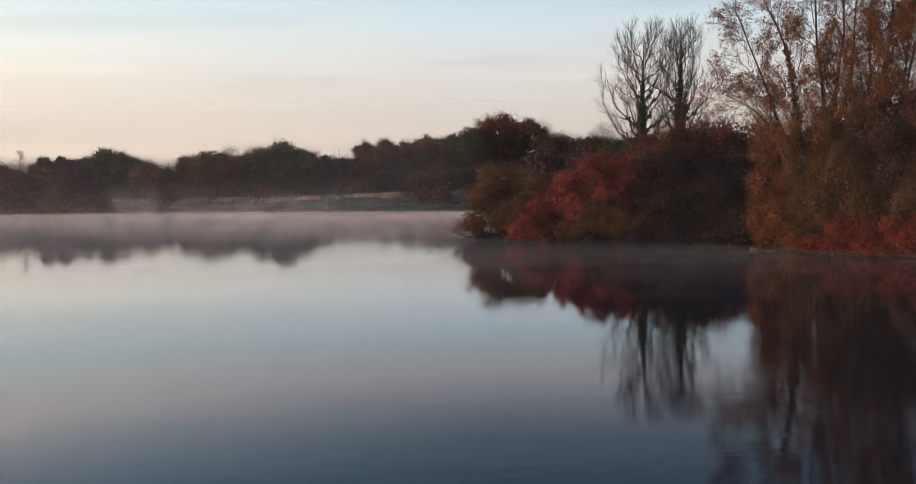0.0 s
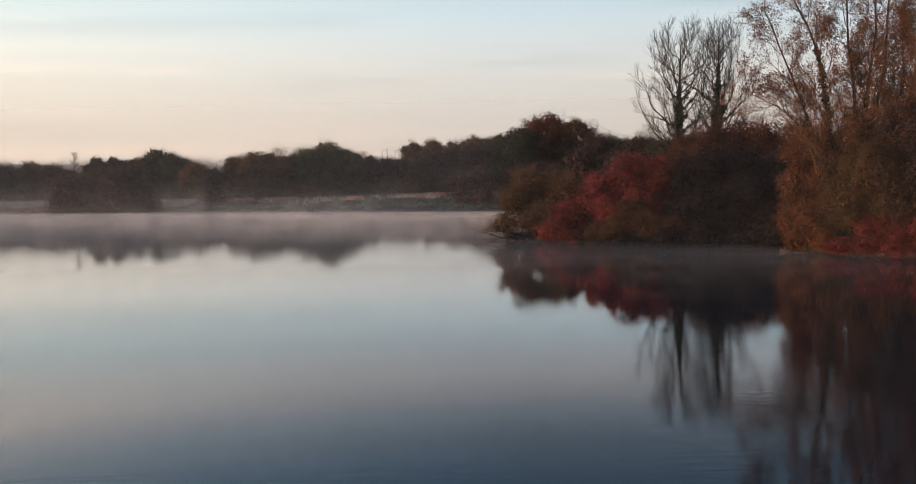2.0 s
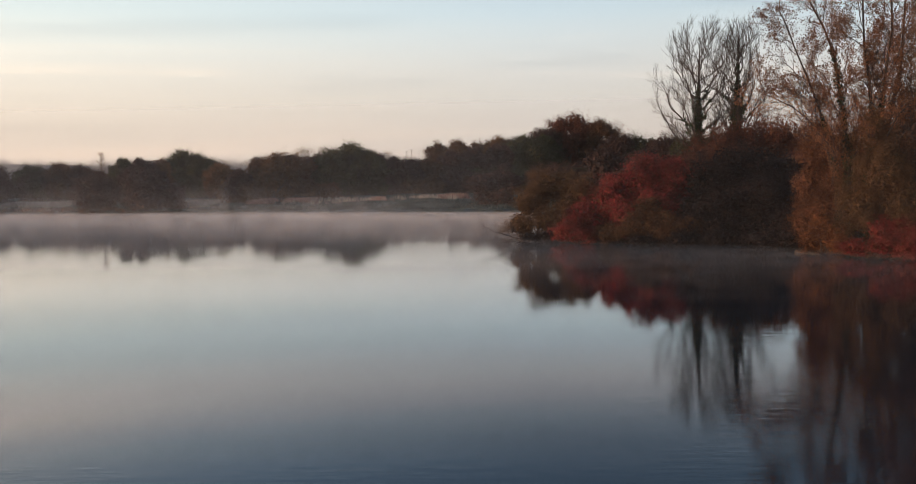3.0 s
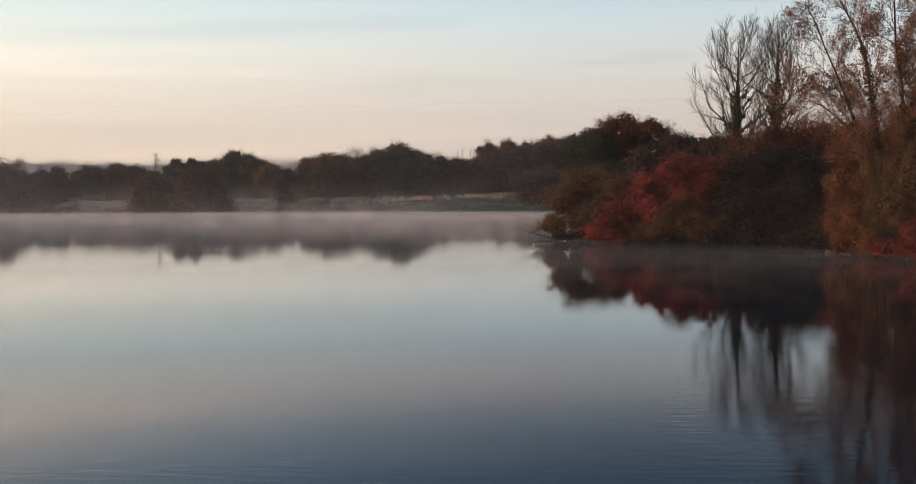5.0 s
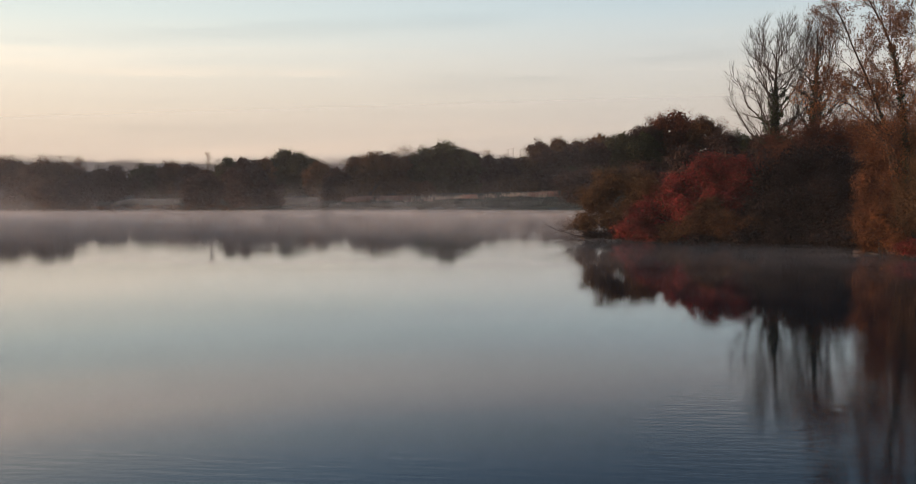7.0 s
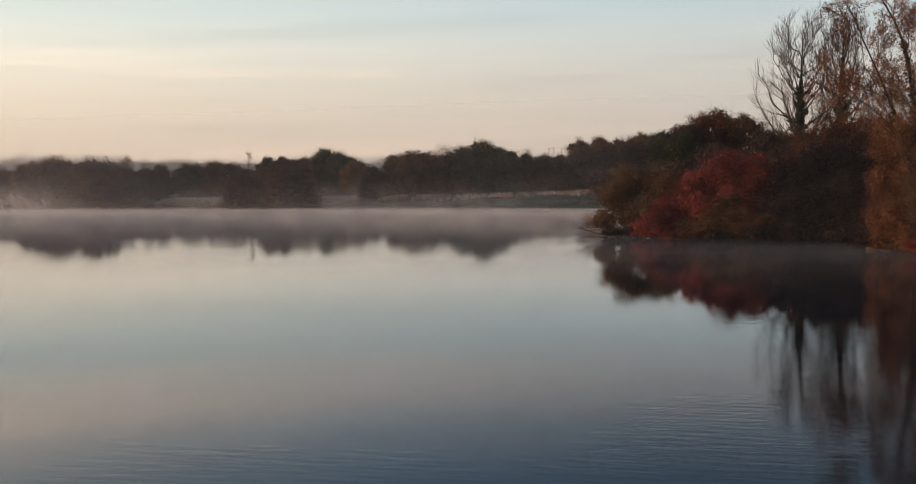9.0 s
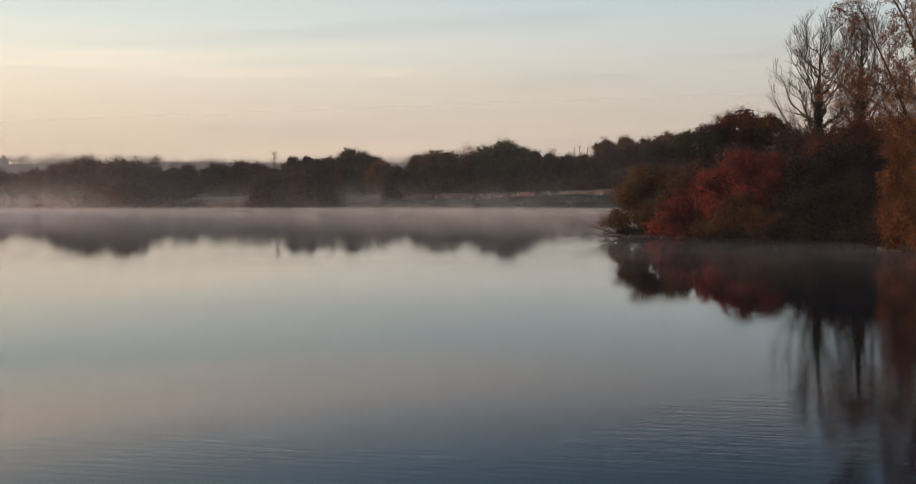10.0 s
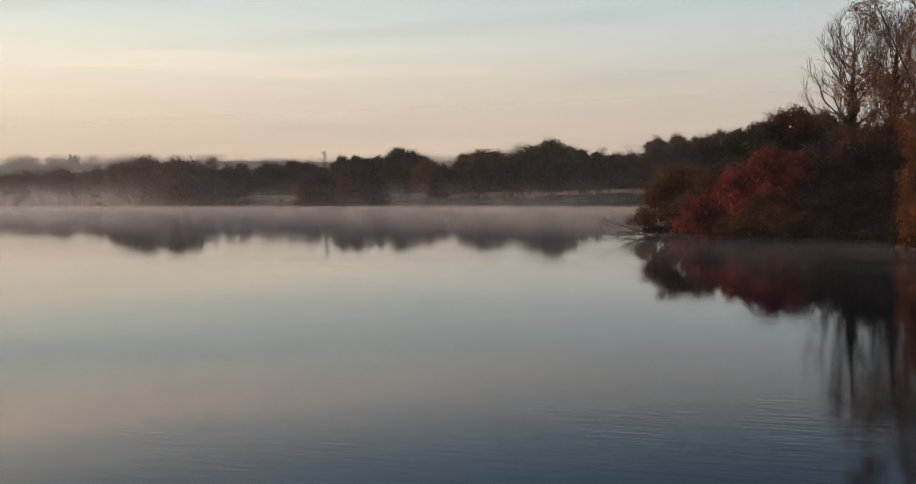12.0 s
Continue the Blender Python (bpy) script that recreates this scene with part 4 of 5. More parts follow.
def build_far_shore():
    # the skyline beyond the meadow, fitted to the camera's view: place and top as they would be at a depth of 200,
    # width, chosen depth
    line = [(-137, 10.6, 10, 190, "rust"), (-130, 12.2, 14, 184, "brown"), (-121, 10.5, 10, 190, "brown"), (-114, 9.7, 12, 196, "dusk"), (-105, 9.7, 12, 192, "dusk"), (-96, 9.7, 12, 196, "green"),
            (-89.5, 10.0, 10, 198, "brown"), (-85, 9.3, 10, 186, "dusk"), (-77, 10.5, 7, 180, "green"), (-74, 10.4, 6, 179, "dusk"), (-72, 9.9, 8, 186, "dusk"), (-69, 10.3, 7, 188, "olive"), (-63.4, 12.3, 10, 202, "green"),
            (-60.2, 10.9, 9, 200, "green"), (-66.8, 10.4, 9, 200, "green"), (-57, 9.4, 9, 182, "olive"), (-53, 7.9, 7, 180, "dusk"), (-48.4, 10.3, 9, 192, "brown"), (-44.6, 11.3, 11, 189, "olive"), (-41, 11.0, 11, 190, "brown"),
            (-36.5, 10.8, 9, 200, "dusk"), (-29.2, 13.2, 11, 194, "green"), (-32.6, 12.0, 11, 194, "green"), (-26.2, 11.7, 10, 194, "green"), (-23.6, 10.6, 7, 204, "dusk"), (-20.5, 9.9, 7, 206, "dusk"), (-17, 9.6, 9, 208, "dusk"), (-13.6, 9.7, 9, 210, "brown"),
            (-10, 12.7, 9, 290, "brown"), (-6.4, 13.1, 8, 290, "olive"), (-2.4, 12.7, 9, 290, "brown"), (1.8, 13.8, 9, 290, "olive"), (5, 13.2, 9, 290, "brown"), (-8.5, 11.0, 10, 220, "dusk"), (-3, 11.6, 9, 222, "dusk"), (2, 12.4, 9, 226, "dusk"), (6.8, 13.9, 8, 250, "green"), (11, 14.0, 9, 250, "green")]
    for k, (x, top, w, depth, leaf) in enumerate(line):
        by = (depth + 2.2) / 202.2
        far_tree(4.3 + (x - 4.3) * by, depth, 6.9 + (top - 6.9) * by, w * by, leaf, 160 + k, lobes=12)
    back = [(7.4, 284.7, 16.2, 22, "green"), (-10.0, 290.0, 12.6, 20, "dusk"), (23.4, 306.8, 24.6, 21, "rust"), (31.5, 300.0, 21.4, 14, "brown"), (42.3, 296.5, 17.4, 21, "green"), (55.8, 283.9, 16.2, 22, "green"),
            (72.0, 280.0, 17.0, 24, "green"), (14.0, 296.0, 19.4, 16, "dusk"), (16.0, 300.0, 18.6, 16, "green"), (36.0, 292.0, 16.8, 16, "dusk"), (48.5, 288.0, 16.4, 16, "dusk"), (64.0, 284.0, 16.4, 16, "dusk"), (27.5, 312.0, 21.0, 14, "brown")]
    # filler tree set to cover a bright gap above the red bush
    far_tree(14.7, 130.0, 9.4, 9, "dusk", 199, lobes=11)
    for k, (x, y, top, w, leaf) in enumerate(back):
        x, y, top, w = nearer(x, y, top, w)
        far_tree(x, y, top, w, leaf, 100 + k, lobes=15 if w > 14 else 11)
    spire_tree(-73.4, 181.0, 10.8, 4.2, "olive", 260)
    front = [(-67.0, 163.0, 7.6, 10, "dusk"), (-58.0, 160.5, 8.6, 12, "dusk"), (-53.5, 160.0, 6.0, 7, "dusk"), (0.6, 158.0, 7.3, 10, "dusk"), (10.5, 160.0, 8.2, 13, "dusk"), (20.0, 158.0, 9.0, 13, "dusk"), (-30.6, 181.0, 4.8, 6, "brown"), (-45.6, 180.0, 5.4, 7, "brown"), (-15.6, 205.0, 5.6, 13, "brown"), (-7.0, 209.0, 7.2, 12, "dusk"), (-100.0, 169.5, 11.0, 16, "brown"),
             (-93.0, 168.0, 7.0, 8, "dusk"), (-93.0, 197.0, 8.6, 13, "dusk"), (-105.0, 180.0, 7.8, 11, "brown"), (-124.0, 204.0, 9.8, 13, "rust"), (-148.0, 206.0, 9.6, 14, "rust"), (-160.0, 207.0, 10.0, 15, "rust"), (-172.0, 208.0, 9.6, 15, "brown"), (-186.0, 212.0, 9.3, 16, "brown")]
    for k, (x, y, top, w, leaf) in enumerate(front):
        while float(shore_distance(np.array([x]), np.array([y]))[0]) < 2.0:
            x, y, top, w = nearer(x, y, top, w, 1.01)
        far_tree(x, y, top, w, leaf, 200 + k, "waterside_bush", 11, 0.20, "bushes on the far shore", "on the far shore of the lake")
    thin = [(-48.1, 250.0, 13.8, 6.2, "brown"), (-44.0, 252.0, 13.2, 5.0, "brown"), (-50.5, 250.0, 12.6, 4.6, "pale"), (-41.2, 252.0, 13.0, 4.6, "pale"), (-28.0, 260.0, 12.0, 5.0, "pale"), (-24.0, 262.0, 10.6, 6.0, "brown"), (-12.8, 300.0, 16.0, 5.0, "pale"), (38.8, 322.0, 21.6, 10, "rust"), (58.6, 318.0, 20.9, 13, "brown"), (-120.5, 215.0, 11.7, 4.0, "brown"), (-142.0, 250.0, 12.3, 8, "brown")]
    for k, (x, y, top, w, leaf) in enumerate(thin):
        if 310 < y < 380:
            x, y, top, w = nearer(x, y, top, w)
        thin_tree(x, y, top, w, leaf, 300 + k)
    rng = np.random.default_rng(390)
    # wood added behind the point, mostly hidden, to keep sky out of reflections
    for k in range(18):
        x, y = 30 + 62 * rng.random(), 122 + 90 * rng.random()
        x += (y - 120) * 0.18
        far_tree(x, y, rng.uniform(7.5, 11.5), rng.uniform(9, 13), ("dusk", "brown", "green", "dusk")[k % 4], 350 + k, "wood_tree", 6, 0.4, "wood behind the point", "added behind the point to hide sky")
    for k, (x, y, top) in enumerate(((19, 112, 8), (24, 119, 9), (30, 116, 9.5), (21, 128, 9.5), (28, 130, 10), (36, 122, 10), (17, 102, 6.5), (33, 112, 9), (38, 84, 9), (44, 76, 10), (40, 96, 10), (50, 88, 11), (46, 66, 9), (33, 95, 8), (52, 100, 11), (42, 58, 8), (33, 84, 8), (28, 94, 8.5), (38, 70, 9), (56, 72, 11))):
        far_tree(x, y, top, 10, ("dusk", "brown", "dusk")[k % 3], 380 + k, "wood_tree", 6, 0.3, "wood behind the point", "added behind the point to hide sky")
    # an unbroken belt of scrub at the back of the meadow
    rng = np.random.default_rng(400)
    kinds = []
    for k, leaf in enumerate(("dusk", "green", "brown", "dusk")):
        kinds.append(far_tree(-150 + 9 * k, 232.0, 7.4, 10, leaf, 410 + k, "scrub_bush", 6, 0.27, "scrub behind the meadow", "behind the meadow"))
    for x in np.arange(-236, 70, 5.6):
        y = 208 + rng.uniform(-5, 7) + (0 if x < -20 else 12)
        src = kinds[rng.integers(0, 4)]
        s = rng.uniform(0.85, 1.2)
        if x < -142:
            y, s = y + 22, s * 0.72
        copy_thing(src, pose(*on_ground(x + rng.uniform(-1.5, 1.5), y), 0, 0, rng.uniform(0, 360)) @ Matrix.Diagonal((s * 1.2, s * 1.2, s, 1)))


build_far_shore()


def blades(name, rng, xy, tall, wide, mat, label, per=7, spread=0.35):
    """Tufts of upright blades on the ground."""
    z = height(xy[:, 0], xy[:, 1])
    at = np.repeat(np.column_stack([xy, z]), per, 0)
    n = len(at)
    at[:, :2] += rng.normal(0, spread, (n, 2))
    lean = rng.normal(0, 0.45, (n, 3))
    lean[:, 2] = 1
    h = tall * rng.uniform(0.5, 1.3, (n, 1))
    a = rng.uniform(0, 6.28, n)
    side = np.column_stack([np.cos(a), np.sin(a), np.zeros(n)]) * wide
    v = np.stack([at - side - [0, 0, 0.05], at + side - [0, 0, 0.05], at + lean * h + side * 0.2, at + lean * h - side * 0.2], 1).reshape(-1, 3)
    ob = mesh_object(name, v, np.arange(4 * n).reshape(n, 4), mat)
    return tagged(ob, label, "grass", kind="stuff")


def meadow():
    rng = np.random.default_rng(500)
    xy = np.column_stack([rng.uniform(-170, 14, 11000), rng.uniform(146, 200, 11000)])
    xy = xy[shore_distance(xy[:, 0], xy[:, 1]) > 0.3]
    blades("frosty_grass", rng, xy, 0.26, 0.08, FROST, "rough grass white with frost on the far bank")
    xy = np.column_stack([rng.uniform(-150, 14, 1500), rng.uniform(146, 196, 1500)])
    xy = xy[shore_distance(xy[:, 0], xy[:, 1]) > 1.0]
    blades("tussocks", rng, xy, 0.40, 0.06, FROST, "frosted tussocks of rank grass on the far bank", 18, 0.45)

    def strip(x0, x1, y0, y1, n):
        t = np.column_stack([rng.uniform(x0, x1, n), rng.uniform(y0, y1, n)])
        edge = np.minimum(t[:, 0] - x0, x1 - t[:, 0]) / (x1 - x0)
        return t[rng.random(n) < 0.25 + 4 * edge]

    straw = [strip(-60, -50.5, 173, 179, 620), strip(-93.5, -80, 179, 185, 620), strip(-15, -5, 173, 179, 90), strip(-150, -125, 190, 195, 500), strip(-38, -15, 172, 178, 90)]
    blades("dead_grass", rng, np.concatenate(straw), 0.78, 0.07, STRAW, "pale dead grass, colour lightened to look lit by low sun")
    fern = [strip(-44, -39.5, 174, 179, 180), strip(-37.5, -32, 174, 179, 240), strip(-21.5, -19.5, 173, 177, 60), strip(-10, -4.5, 174, 179, 110), strip(-64, -60, 178, 182, 200)]
    blades("bracken", rng, np.concatenate(fern), 0.75, 0.10, BRACKEN, "red-brown bracken at the back of the meadow, lightened as sunlit")
    xy = np.column_stack([rng.uniform(-180, -62, 4200), rng.uniform(154, 182, 4200)])
    d = shore_distance(xy[:, 0], xy[:, 1])
    blades("shore_sedge", rng, xy[(d > -0.4) & (d < 2.5)], 0.6, 0.06, UMBER, "brown sedge along the far waterline")


meadow()


def distant_wood():
    """Woods and hedges far off, up to the skyline."""
    rng = np.random.default_rng(600)
    spots = []
    for x in np.arange(-700, 120, 9):
        spots.append((x + rng.uniform(-5, 5), 470 + rng.uniform(-25, 25) - 0.2 * x, rng.uniform(5, 9)))
    for row in range(5):
        for x in np.arange(-1400, 150, 14):
            y = 720 + 130 * row + rng.uniform(-50, 50)
            if -1.15 * y < x < 0.12 * y:
                spots.append((x + rng.uniform(-8, 8), y, rng.uniform(8, 14)))
    lobes = []
    for x, y, s in spots:
        z = on_ground(x, y)[2]
        for _ in range(2):
            r = s * rng.uniform(0.45, 0.7)
            lobes.append((x + rng.uniform(-0.5, 0.5) * s, y + rng.uniform(-3, 3), z + r * 0.8, r * 1.25, r, r))
    at, ways = crown_points(rng, lobes, 190000, sprays=60, core=0.2, loose=0.10)
    v, f = leaf_faces(rng, at, 0.66, 0.8, 0, ways)
    tagged(mesh_object("distant_wood", v, f, BROWN), "distant woods and hedges on the skyline", "woodland", kind="stuff")


distant_wood()


# ---------------------------------------------------------------- mist on the water
def mist(name, y, x0, x1, tall, thick, seed, cover=(0.35, 0.75), label="thin morning mist lying on the lake", lifted=False):
    n, rows = 160, 6 if tall < 20 else 2
    x = np.linspace(x0, x1, n)
    if tall >= 20:      # the wide haze hangs straight
        yy = np.full(n, float(y))
    elif y <= 0:
        far = sorted(p for p in SHORE if p[1] > 140)
        yy = y + np.interp(x, [p[0] for p in far], [p[1] for p in far]) + (0.5 - 0.04 * y) * np.sin(x * 0.17 + seed * 2) + (0.4 - 0.03 * y) * np.sin(x * 0.071 + seed * 5)
    else:
        yy = y + 0.4 * np.sin(x * 0.5 + seed) if x1 - x0 < 60 else y + 3.5 * np.sin(x * 0.05 + seed)
    z = np.linspace(0.02, tall, rows)
    gx, gz = np.meshgrid(x, z, indexing="ij")
    gy = np.repeat(yy[:, None], rows, 1) + (0.05 * tall if tall < 20 else 0.0) * np.sin(gz * 0.9 + gx * 0.11 + seed)
    v = np.stack([gx, gy, gz], -1).reshape(-1, 3)
    i, j = np.meshgrid(np.arange(n - 1), np.arange(rows - 1), indexing="ij")
    a = i * rows + j
    f = np.stack([a, a + rows, a + rows + 1, a + 1], -1).reshape(-1, 4)
    ob = mesh_object(name, v, f, mist_material("vapour", thick, tall, (0.34, 0.2, 0.07) if tall < 3 else (0.13, 0.13, 0.10), seed * 7.3, cover, lifted, x0, x1), smooth=True)
    ob.visible_shadow = False
    return tagged(ob, label, "mist", kind="stuff")


for k, (off, thick) in enumerate(((1.5, 0.26), (4, 0.26), (7, 0.26), (10, 0.26), (14, 0.26), (18, 0.25), (22, 0.24), (27, 0.23), (32, 0.21), (38, 0.19), (44, 0.16), (51, 0.13), (58, 0.10), (66, 0.07), (75, 0.05), (84, 0.035), (93, 0.02))):
    mist("mist", -off, -260, 19 - 0.15 * off, min(0.40 + 0.042 * off, 2.0), thick, 11 + k, (0.34, 0.68))
for k, (off, thick) in enumerate(((6, 0.42), (16, 0.42), (30, 0.38), (46, 0.28), (62, 0.16))):
    mist("mist", -off, -300, -70, 0.9 + 0.05 * off, thick, 41 + k, (0.30, 0.62))
mist("mist_wisps", -3, -230, -4, 8.0, 0.26, 5, (0.50, 0.78), "torn wisps of mist rising off the lake")
mist("mist_wisps", -20, -170, 6, 5.0, 0.18, 4, (0.50, 0.78), "torn wisps of mist rising off the lake")
for y, tall, thick in ((78.0, 0.35, 0.05), (74.5, 0.5, 0.08), (69.5, 0.8, 0.11), (64.0, 1.1, 0.12), (58.5, 1.2, 0.11), (53.0, 1.2, 0.08), (48.0, 1.2, 0.035)):
    mist("mist", y, -14, 40, tall, thick, y, (0.25, 0.7), lifted=True)
mist("morning_haze", 57, -190, 130, 40.0, 0.021, 9, (0.0, 0.3), "faint morning haze over the lake", True)
mist("morning_haze", 152, -420, 12, 40.0, 0.050, 6, (0.0, 0.3), "faint morning haze before the far trees")
mist("morning_haze", 156, -420, -58, 34.0, 0.10, 8, (0.0, 0.3), "morning haze before the low land")
mist("mist_wisps", -1, -300, -84, 9.0, 0.72, 9, (0.26, 0.72), "torn wisps of mist rising off the lake")
mist("morning_haze", 430, -1200, 300, 120.0, 0.36, 7, (0.0, 0.3), "pale haze before the distant hills")


def low_mist(z, thick, seed):
    """A flat layer of vapour on the water, its opacity raised with distance for the slanting view."""
    m = material("low_vapour")
    add, link = nodes_of(m.node_tree)
    coord = add("ShaderNodeTexCoord")
    sep = add("ShaderNodeSeparateXYZ")
    link(coord.outputs["Object"], sep.inputs[0])
    place = add("ShaderNodeMapping", Scale=(0.10, 0.035, 1.0), Location=(seed, seed * 2.0, 0))
    link(coord.outputs["Object"], place.inputs[0])
    drift = add("ShaderNodeTexNoise", Scale=1.0, Detail=5.0, Roughness=0.55, Distortion=0.5)
    link(place.outputs[0], drift.inputs["Vector"])
    torn = add("ShaderNodeMapRange")
    for i, v in zip((1, 2, 3, 4), (0.3, 0.7, 0.55, 1.0)):
        torn.inputs[i].default_value = v
    link(drift.outputs["Fac"], torn.inputs[0])
    far = ramp(add, [(0.34, (0.0,) * 3), (0.42, (0.25,) * 3), (0.50, (0.5,) * 3), (0.62, (0.80,) * 3), (0.85, (1.0,) * 3)])
    along = add("ShaderNodeMath", op="MULTIPLY")
    along.inputs[1].default_value = 1 / 170
    link(sep.outputs[1], along.inputs[0])
    link(along.outputs[0], far.inputs[0])
    amount = add("ShaderNodeMath", op="MULTIPLY")
    link(far.outputs[0], amount.inputs[0])
    link(torn.outputs[0], amount.inputs[1])
    alpha = add("ShaderNodeMath", op="MULTIPLY")
    alpha.inputs[1].default_value = thick
    link(amount.outputs[0], alpha.inputs[0])
    clear = add("ShaderNodeBsdfTransparent")
    # shading normal tilted towards the viewer so the flat sheet looks brighter
    facing = add("ShaderNodeCombineXYZ", X=-0.35, Y=-0.85, Z=0.35)
    front = add("ShaderNodeBsdfDiffuse", Color=(0.92, 0.90, 0.90, 1))
    past = add("ShaderNodeBsdfTranslucent", Color=(0.92, 0.90, 0.90, 1))
    for n in (front, past):
        link(facing.outputs[0], n.inputs["Normal"])
    white = add("ShaderNodeMixShader")
    link(front.outputs[0], white.inputs[1])
    link(past.outputs[0], white.inputs[2])
    mix = add("ShaderNodeMixShader")
    link(alpha.outputs[0], mix.inputs[0])
    link(clear.outputs[0], mix.inputs[1])
    link(white.outputs[0], mix.inputs[2])
    out = add("ShaderNodeOutputMaterial")
    link(mix.outputs[0], out.inputs[0])
    n = 40
    x = np.linspace(-330, 34, n)
    y = np.linspace(10, 182, n)
    gx, gy = np.meshgrid(x, y, indexing="ij")
    gz = z + 0.06 * np.sin(gx * 0.09 + seed) * np.sin(gy * 0.12)
    i, j = np.meshgrid(np.arange(n - 1), np.arange(n - 1), indexing="ij")
    a = i * n + j
    f = np.stack([a, a + n, a + n + 1, a + 1], -1).reshape(-1, 4)
    ob = mesh_object("low_mist", np.stack([gx, gy, gz], -1).reshape(-1, 3), f, m, smooth=True)
    ob.visible_shadow = False
    tagged(ob, "low sheet of morning mist on the water", "mist", kind="stuff")


low_mist(0.16, 0.26, 3.0)


# ---------------------------------------------------------------- small things
def dead_branch(at, goal, seed, label, radius=0.05):
    """A fallen branch with forked twigs, half in the water."""
    rng = np.random.default_rng(seed)
    root = thing("dead_branch", at, label, "branch", "fallen branches")
    way = np.array(goal, float) - np.array(at, float)
    size = np.linalg.norm(way)
    stem = limb(rng, (0, 0, 0), way, size, radius, 8, 0.10, 0.0)
    twigs = branch_off(rng, stem, 9, 0.7, size * 0.42, 0.5, 4, low=0.15, bend=0.15, lift=0.06, least=0.012)
    more = []
    for l in twigs:
        more += branch_off(rng, l, 4, 0.6, size * 0.14, 0.6, 3, low=0.3, lift=0.05, least=0.008)
    v, f = tubes([stem], 7)
    mesh_object("stem", v, f, BARK, root, smooth=True)
    for l in twigs:
        v, f = tubes([l], 5)
        mesh_object("twig", v, f, BARK, root, smooth=True)
    v, f = tubes(more, 4)
    tagged(mesh_object("twigwork", v, f, BARK, root), kind="stuff")
    ends = np.concatenate([l[0][1:] for l in more])
    ends = ends[np.linalg.norm(ends, axis=1) < size * rng.uniform(0.25, 0.9, len(ends))]
    ends = np.repeat(ends, 3, 0) + rng.normal(0, 0.07, (len(ends) * 3, 3))
    v, f = leaf_faces(rng, ends, 0.10, 0.5, 0.4)
    mesh_object("leaves", v, f, UMBER, root, "withered brown leaves left on the twigs")


dead_branch((3.6, 87.2, 0.25), (-1.0, 86.2, 0.75), 701, "bare fallen branch reaching out over the water", 0.06)
dead_branch((3.4, 86.0, 0.15), (0.2, 85.0, 0.25), 702, "bare fallen branch lying in the water")
dead_branch((4.2, 88.0, 0.4), (0.9, 87.2, 1.3), 703, "thin bare branch rising from the water's edge", 0.04)


def log(at, goal, radius, seed):
    rng = np.random.default_rng(seed)
    root = thing("log", at, "dark fallen log lying along the water's edge", "log")
    stem = limb(rng, (0, 0, 0), np.array(goal) - np.array(at), np.linalg.norm(np.array(goal) - np.array(at)), radius, 7, 0.06, 0, 0.7)
    stem = (np.concatenate([stem[0][:1], stem[0], stem[0][-1:]]), np.concatenate([[0.01], stem[1], [0.01]]))
    stem[0][0] -= (stem[0][2] - stem[0][1]) * 0.02
    stem[0][-1] += (stem[0][-2] - stem[0][-3]) * 0.02
    v, f = tubes([stem], 9)
    mesh_object("stem", v, f, BARK, root, smooth=True)


log((23.2, 73.9, 0.10), (25.6, 71.6, 0.16), 0.15, 710)


def mast(x, y, top):
    at = on_ground(x, y)
    root = thing("lamp_mast", at, "tall thin steel mast above the distant trees", "mast", "masts beyond the trees")
    h = top - at[2]
    v, f = tubes([(np.array([(0, 0, -0.2), (0, 0, h * 0.5), (0, 0, h)]), np.array([0.16, 0.13, 0.10]))], 8)
    mesh_object("pole", v, f, STEEL, root, smooth=True)
    v, f = tubes([(np.array([(-0.6, 0, h), (0, 0, h + 0.06), (0.6, 0, h)]), np.array([0.08, 0.1, 0.08]))], 6)
    mesh_object("head", v, f, STEEL, root, smooth=True)


for x, y, top in ((-25.6, 290.0, 12.1), (-24.2, 291.0, 12.5), (-21.8, 290.4, 12.1)):
    mast(x, y, top)


def church():
    """A church with pointed towers, put for tree-like shapes among the trees on the skyline."""
    at = on_ground(-860.0, 1088.0)
    root = thing("church", at, "grey church-like towers standing in for pointed shapes on the distant hill", "church")

    def block(name, x, y, w, d, z0, z1, peak=0.0):
        bm = bmesh.new()
        lower = [bm.verts.new((x + a * w / 2, y + b * d / 2, z0)) for a, b in ((-1, -1), (1, -1), (1, 1), (-1, 1))]
        upper = [bm.verts.new((x + a * w / 2, y + b * d / 2, z1)) for a, b in ((-1, -1), (1, -1), (1, 1), (-1, 1))]
        bm.faces.new(lower[::-1])
        for i in range(4):
            bm.faces.new((lower[i], lower[(i + 1) % 4], upper[(i + 1) % 4], upper[i]))
        if peak:
            tip = bm.verts.new((x, y, z1 + peak))
            for i in range(4):
                bm.faces.new((upper[i], upper[(i + 1) % 4], tip))
        else:
            bm.faces.new(upper)
        me = bpy.data.meshes.new(name)
        bm.to_mesh(me)
        bm.free()
        me.materials.append(SLATE)
        ob = new(name, me)
        ob.parent = root

    block("nave", 0, 0, 12, 9, -1, 8)
    block("tower", -4.2, -1, 2.6, 2.6, -1, 12.0, 2.6)
    block("tower", 3.4, -1, 2.6, 2.6, -1, 11.0, 2.4)
    block("tower", 0.2, 1, 1.8, 1.8, -1, 10.0, 2.0)


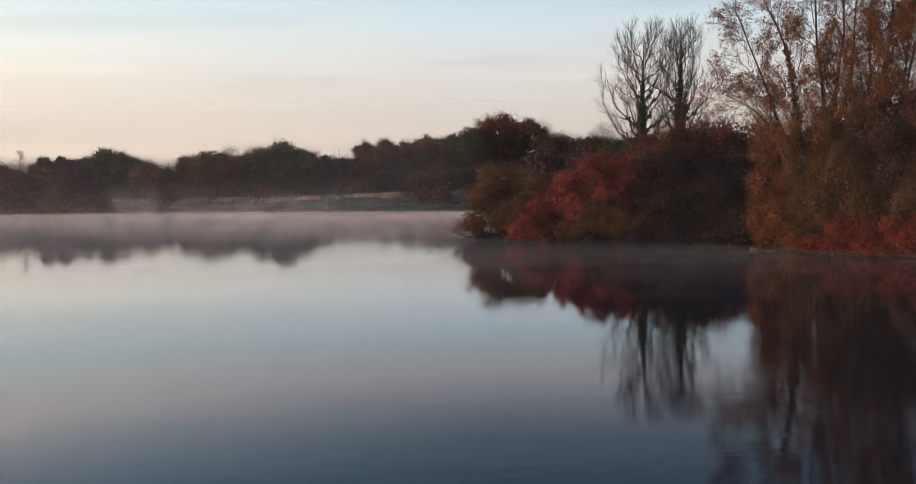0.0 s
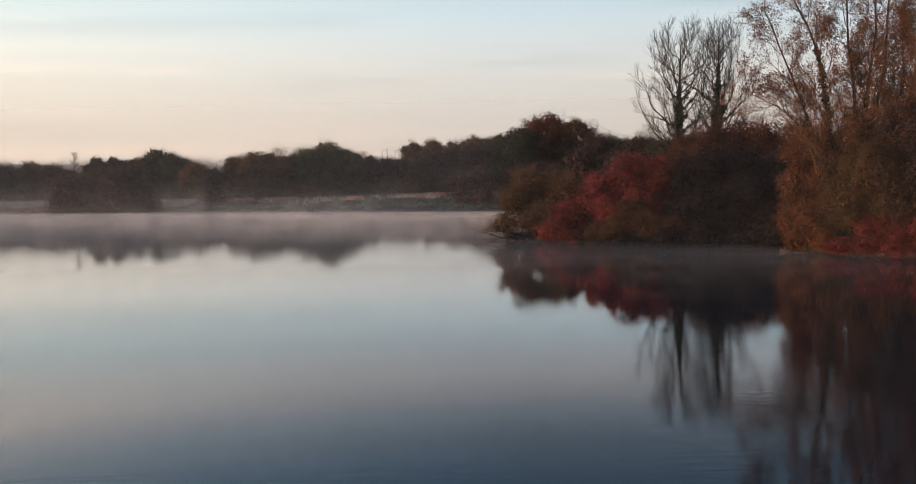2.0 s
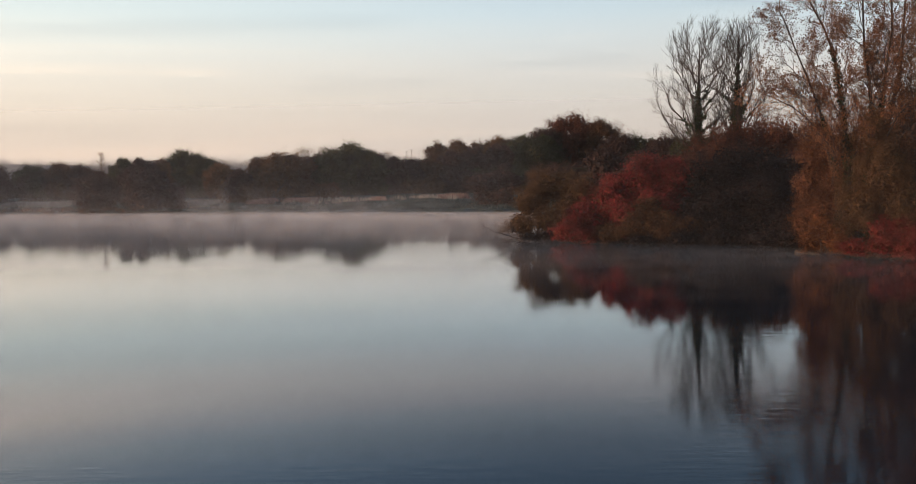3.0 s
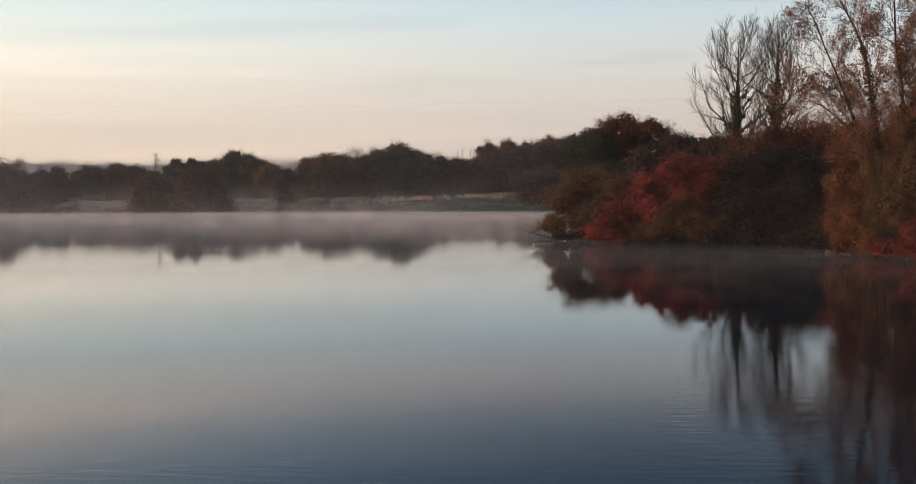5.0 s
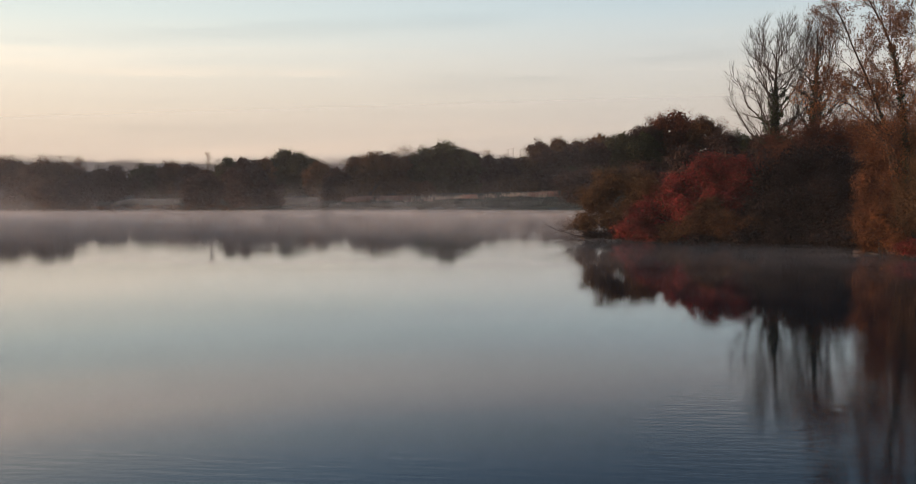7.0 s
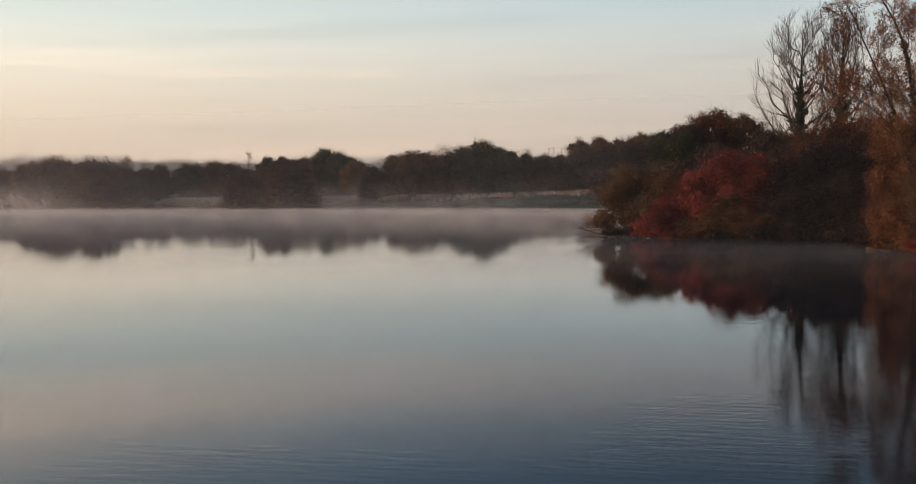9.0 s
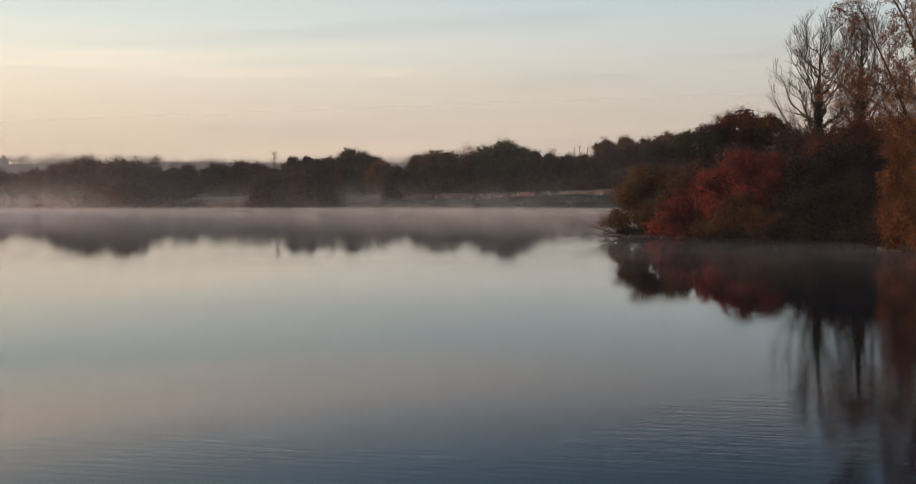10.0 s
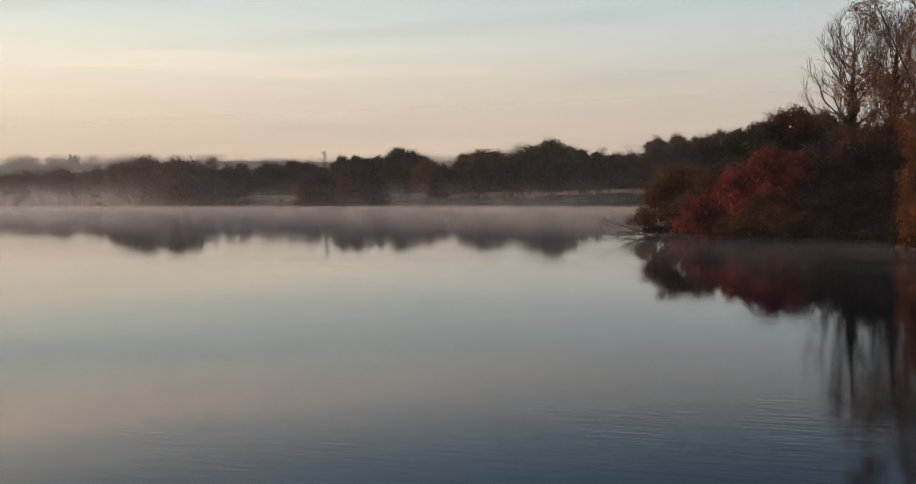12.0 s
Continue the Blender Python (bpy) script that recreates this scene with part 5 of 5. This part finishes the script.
SLATE = rough_material("grey_stone", (0.10, 0.10, 0.10), (0.17, 0.165, 0.16), 0.4, 0.2)
church()


def street_lamp(x, y, top):
    at = on_ground(x, y)
    root = thing("street_lamp", at, "distant street lamp still lit at dawn", "lamp")
    h = top - at[2]
    v, f = tubes([(np.array([(0, 0, -0.2), (0, 0, h * 0.6), (0, 0, h)]), np.array([0.12, 0.10, 0.08]))], 8)
    mesh_object("pole", v, f, STEEL, root, smooth=True)
    m = material("lamp_light")
    add, link = nodes_of(m.node_tree)
    glow = add("ShaderNodeEmission", Color=(1.0, 0.93, 0.85, 1), Strength=5.0)
    out = add("ShaderNodeOutputMaterial")
    link(glow.outputs[0], out.inputs[0])
    v, f = tubes([(np.array([(0, 0, h - 0.02), (0, 0, h + 0.05), (0, 0, h + 0.45), (0, 0, h + 0.52)]), np.array([0.02, 0.17, 0.20, 0.02]))], 10)
    mesh_object("lantern", v, f, m, root, "glowing white lantern")


street_lamp(-263.0, 310.0, 8.4)


def floating_leaf(x, y, size, turn, seed):
    """A few dead leaves caught together on the water."""
    rng = np.random.default_rng(seed)
    root = thing("floating_leaves", (x, y, 0.004), "small raft of dead leaves afloat on the lake", "leaves", "floating leaves")
    for k in range(5):
        a = np.linspace(0, 2 * np.pi, 9)[:-1]
        r = size * np.array([1, 0.7, 0.55, 0.7, 1.1, 0.7, 0.55, 0.7])
        ring = np.stack([np.cos(a) * r, np.sin(a) * r * 0.7, 0.012 * np.cos(2 * a) + 0.012], -1)
        v = np.concatenate([ring, [[0, 0, 0.004]]])
        f = np.array([[i, (i + 1) % 8, 8] for i in range(8)])
        leaf = mesh_object("leaf", v, f, BROWN, root)
        leaf.location = (rng.normal(0, size * 2.2), rng.normal(0, size * 0.8), 0.002 * k)
        leaf.rotation_euler = (0, 0, rng.uniform(0, 6.28) + turn)


for k, (x, y) in enumerate(((-9.0, 29.5), (-6.2, 31.0), (-20.0, 35.0))):
    floating_leaf(x, y, 0.035, 0.4 * k, 800 + k)
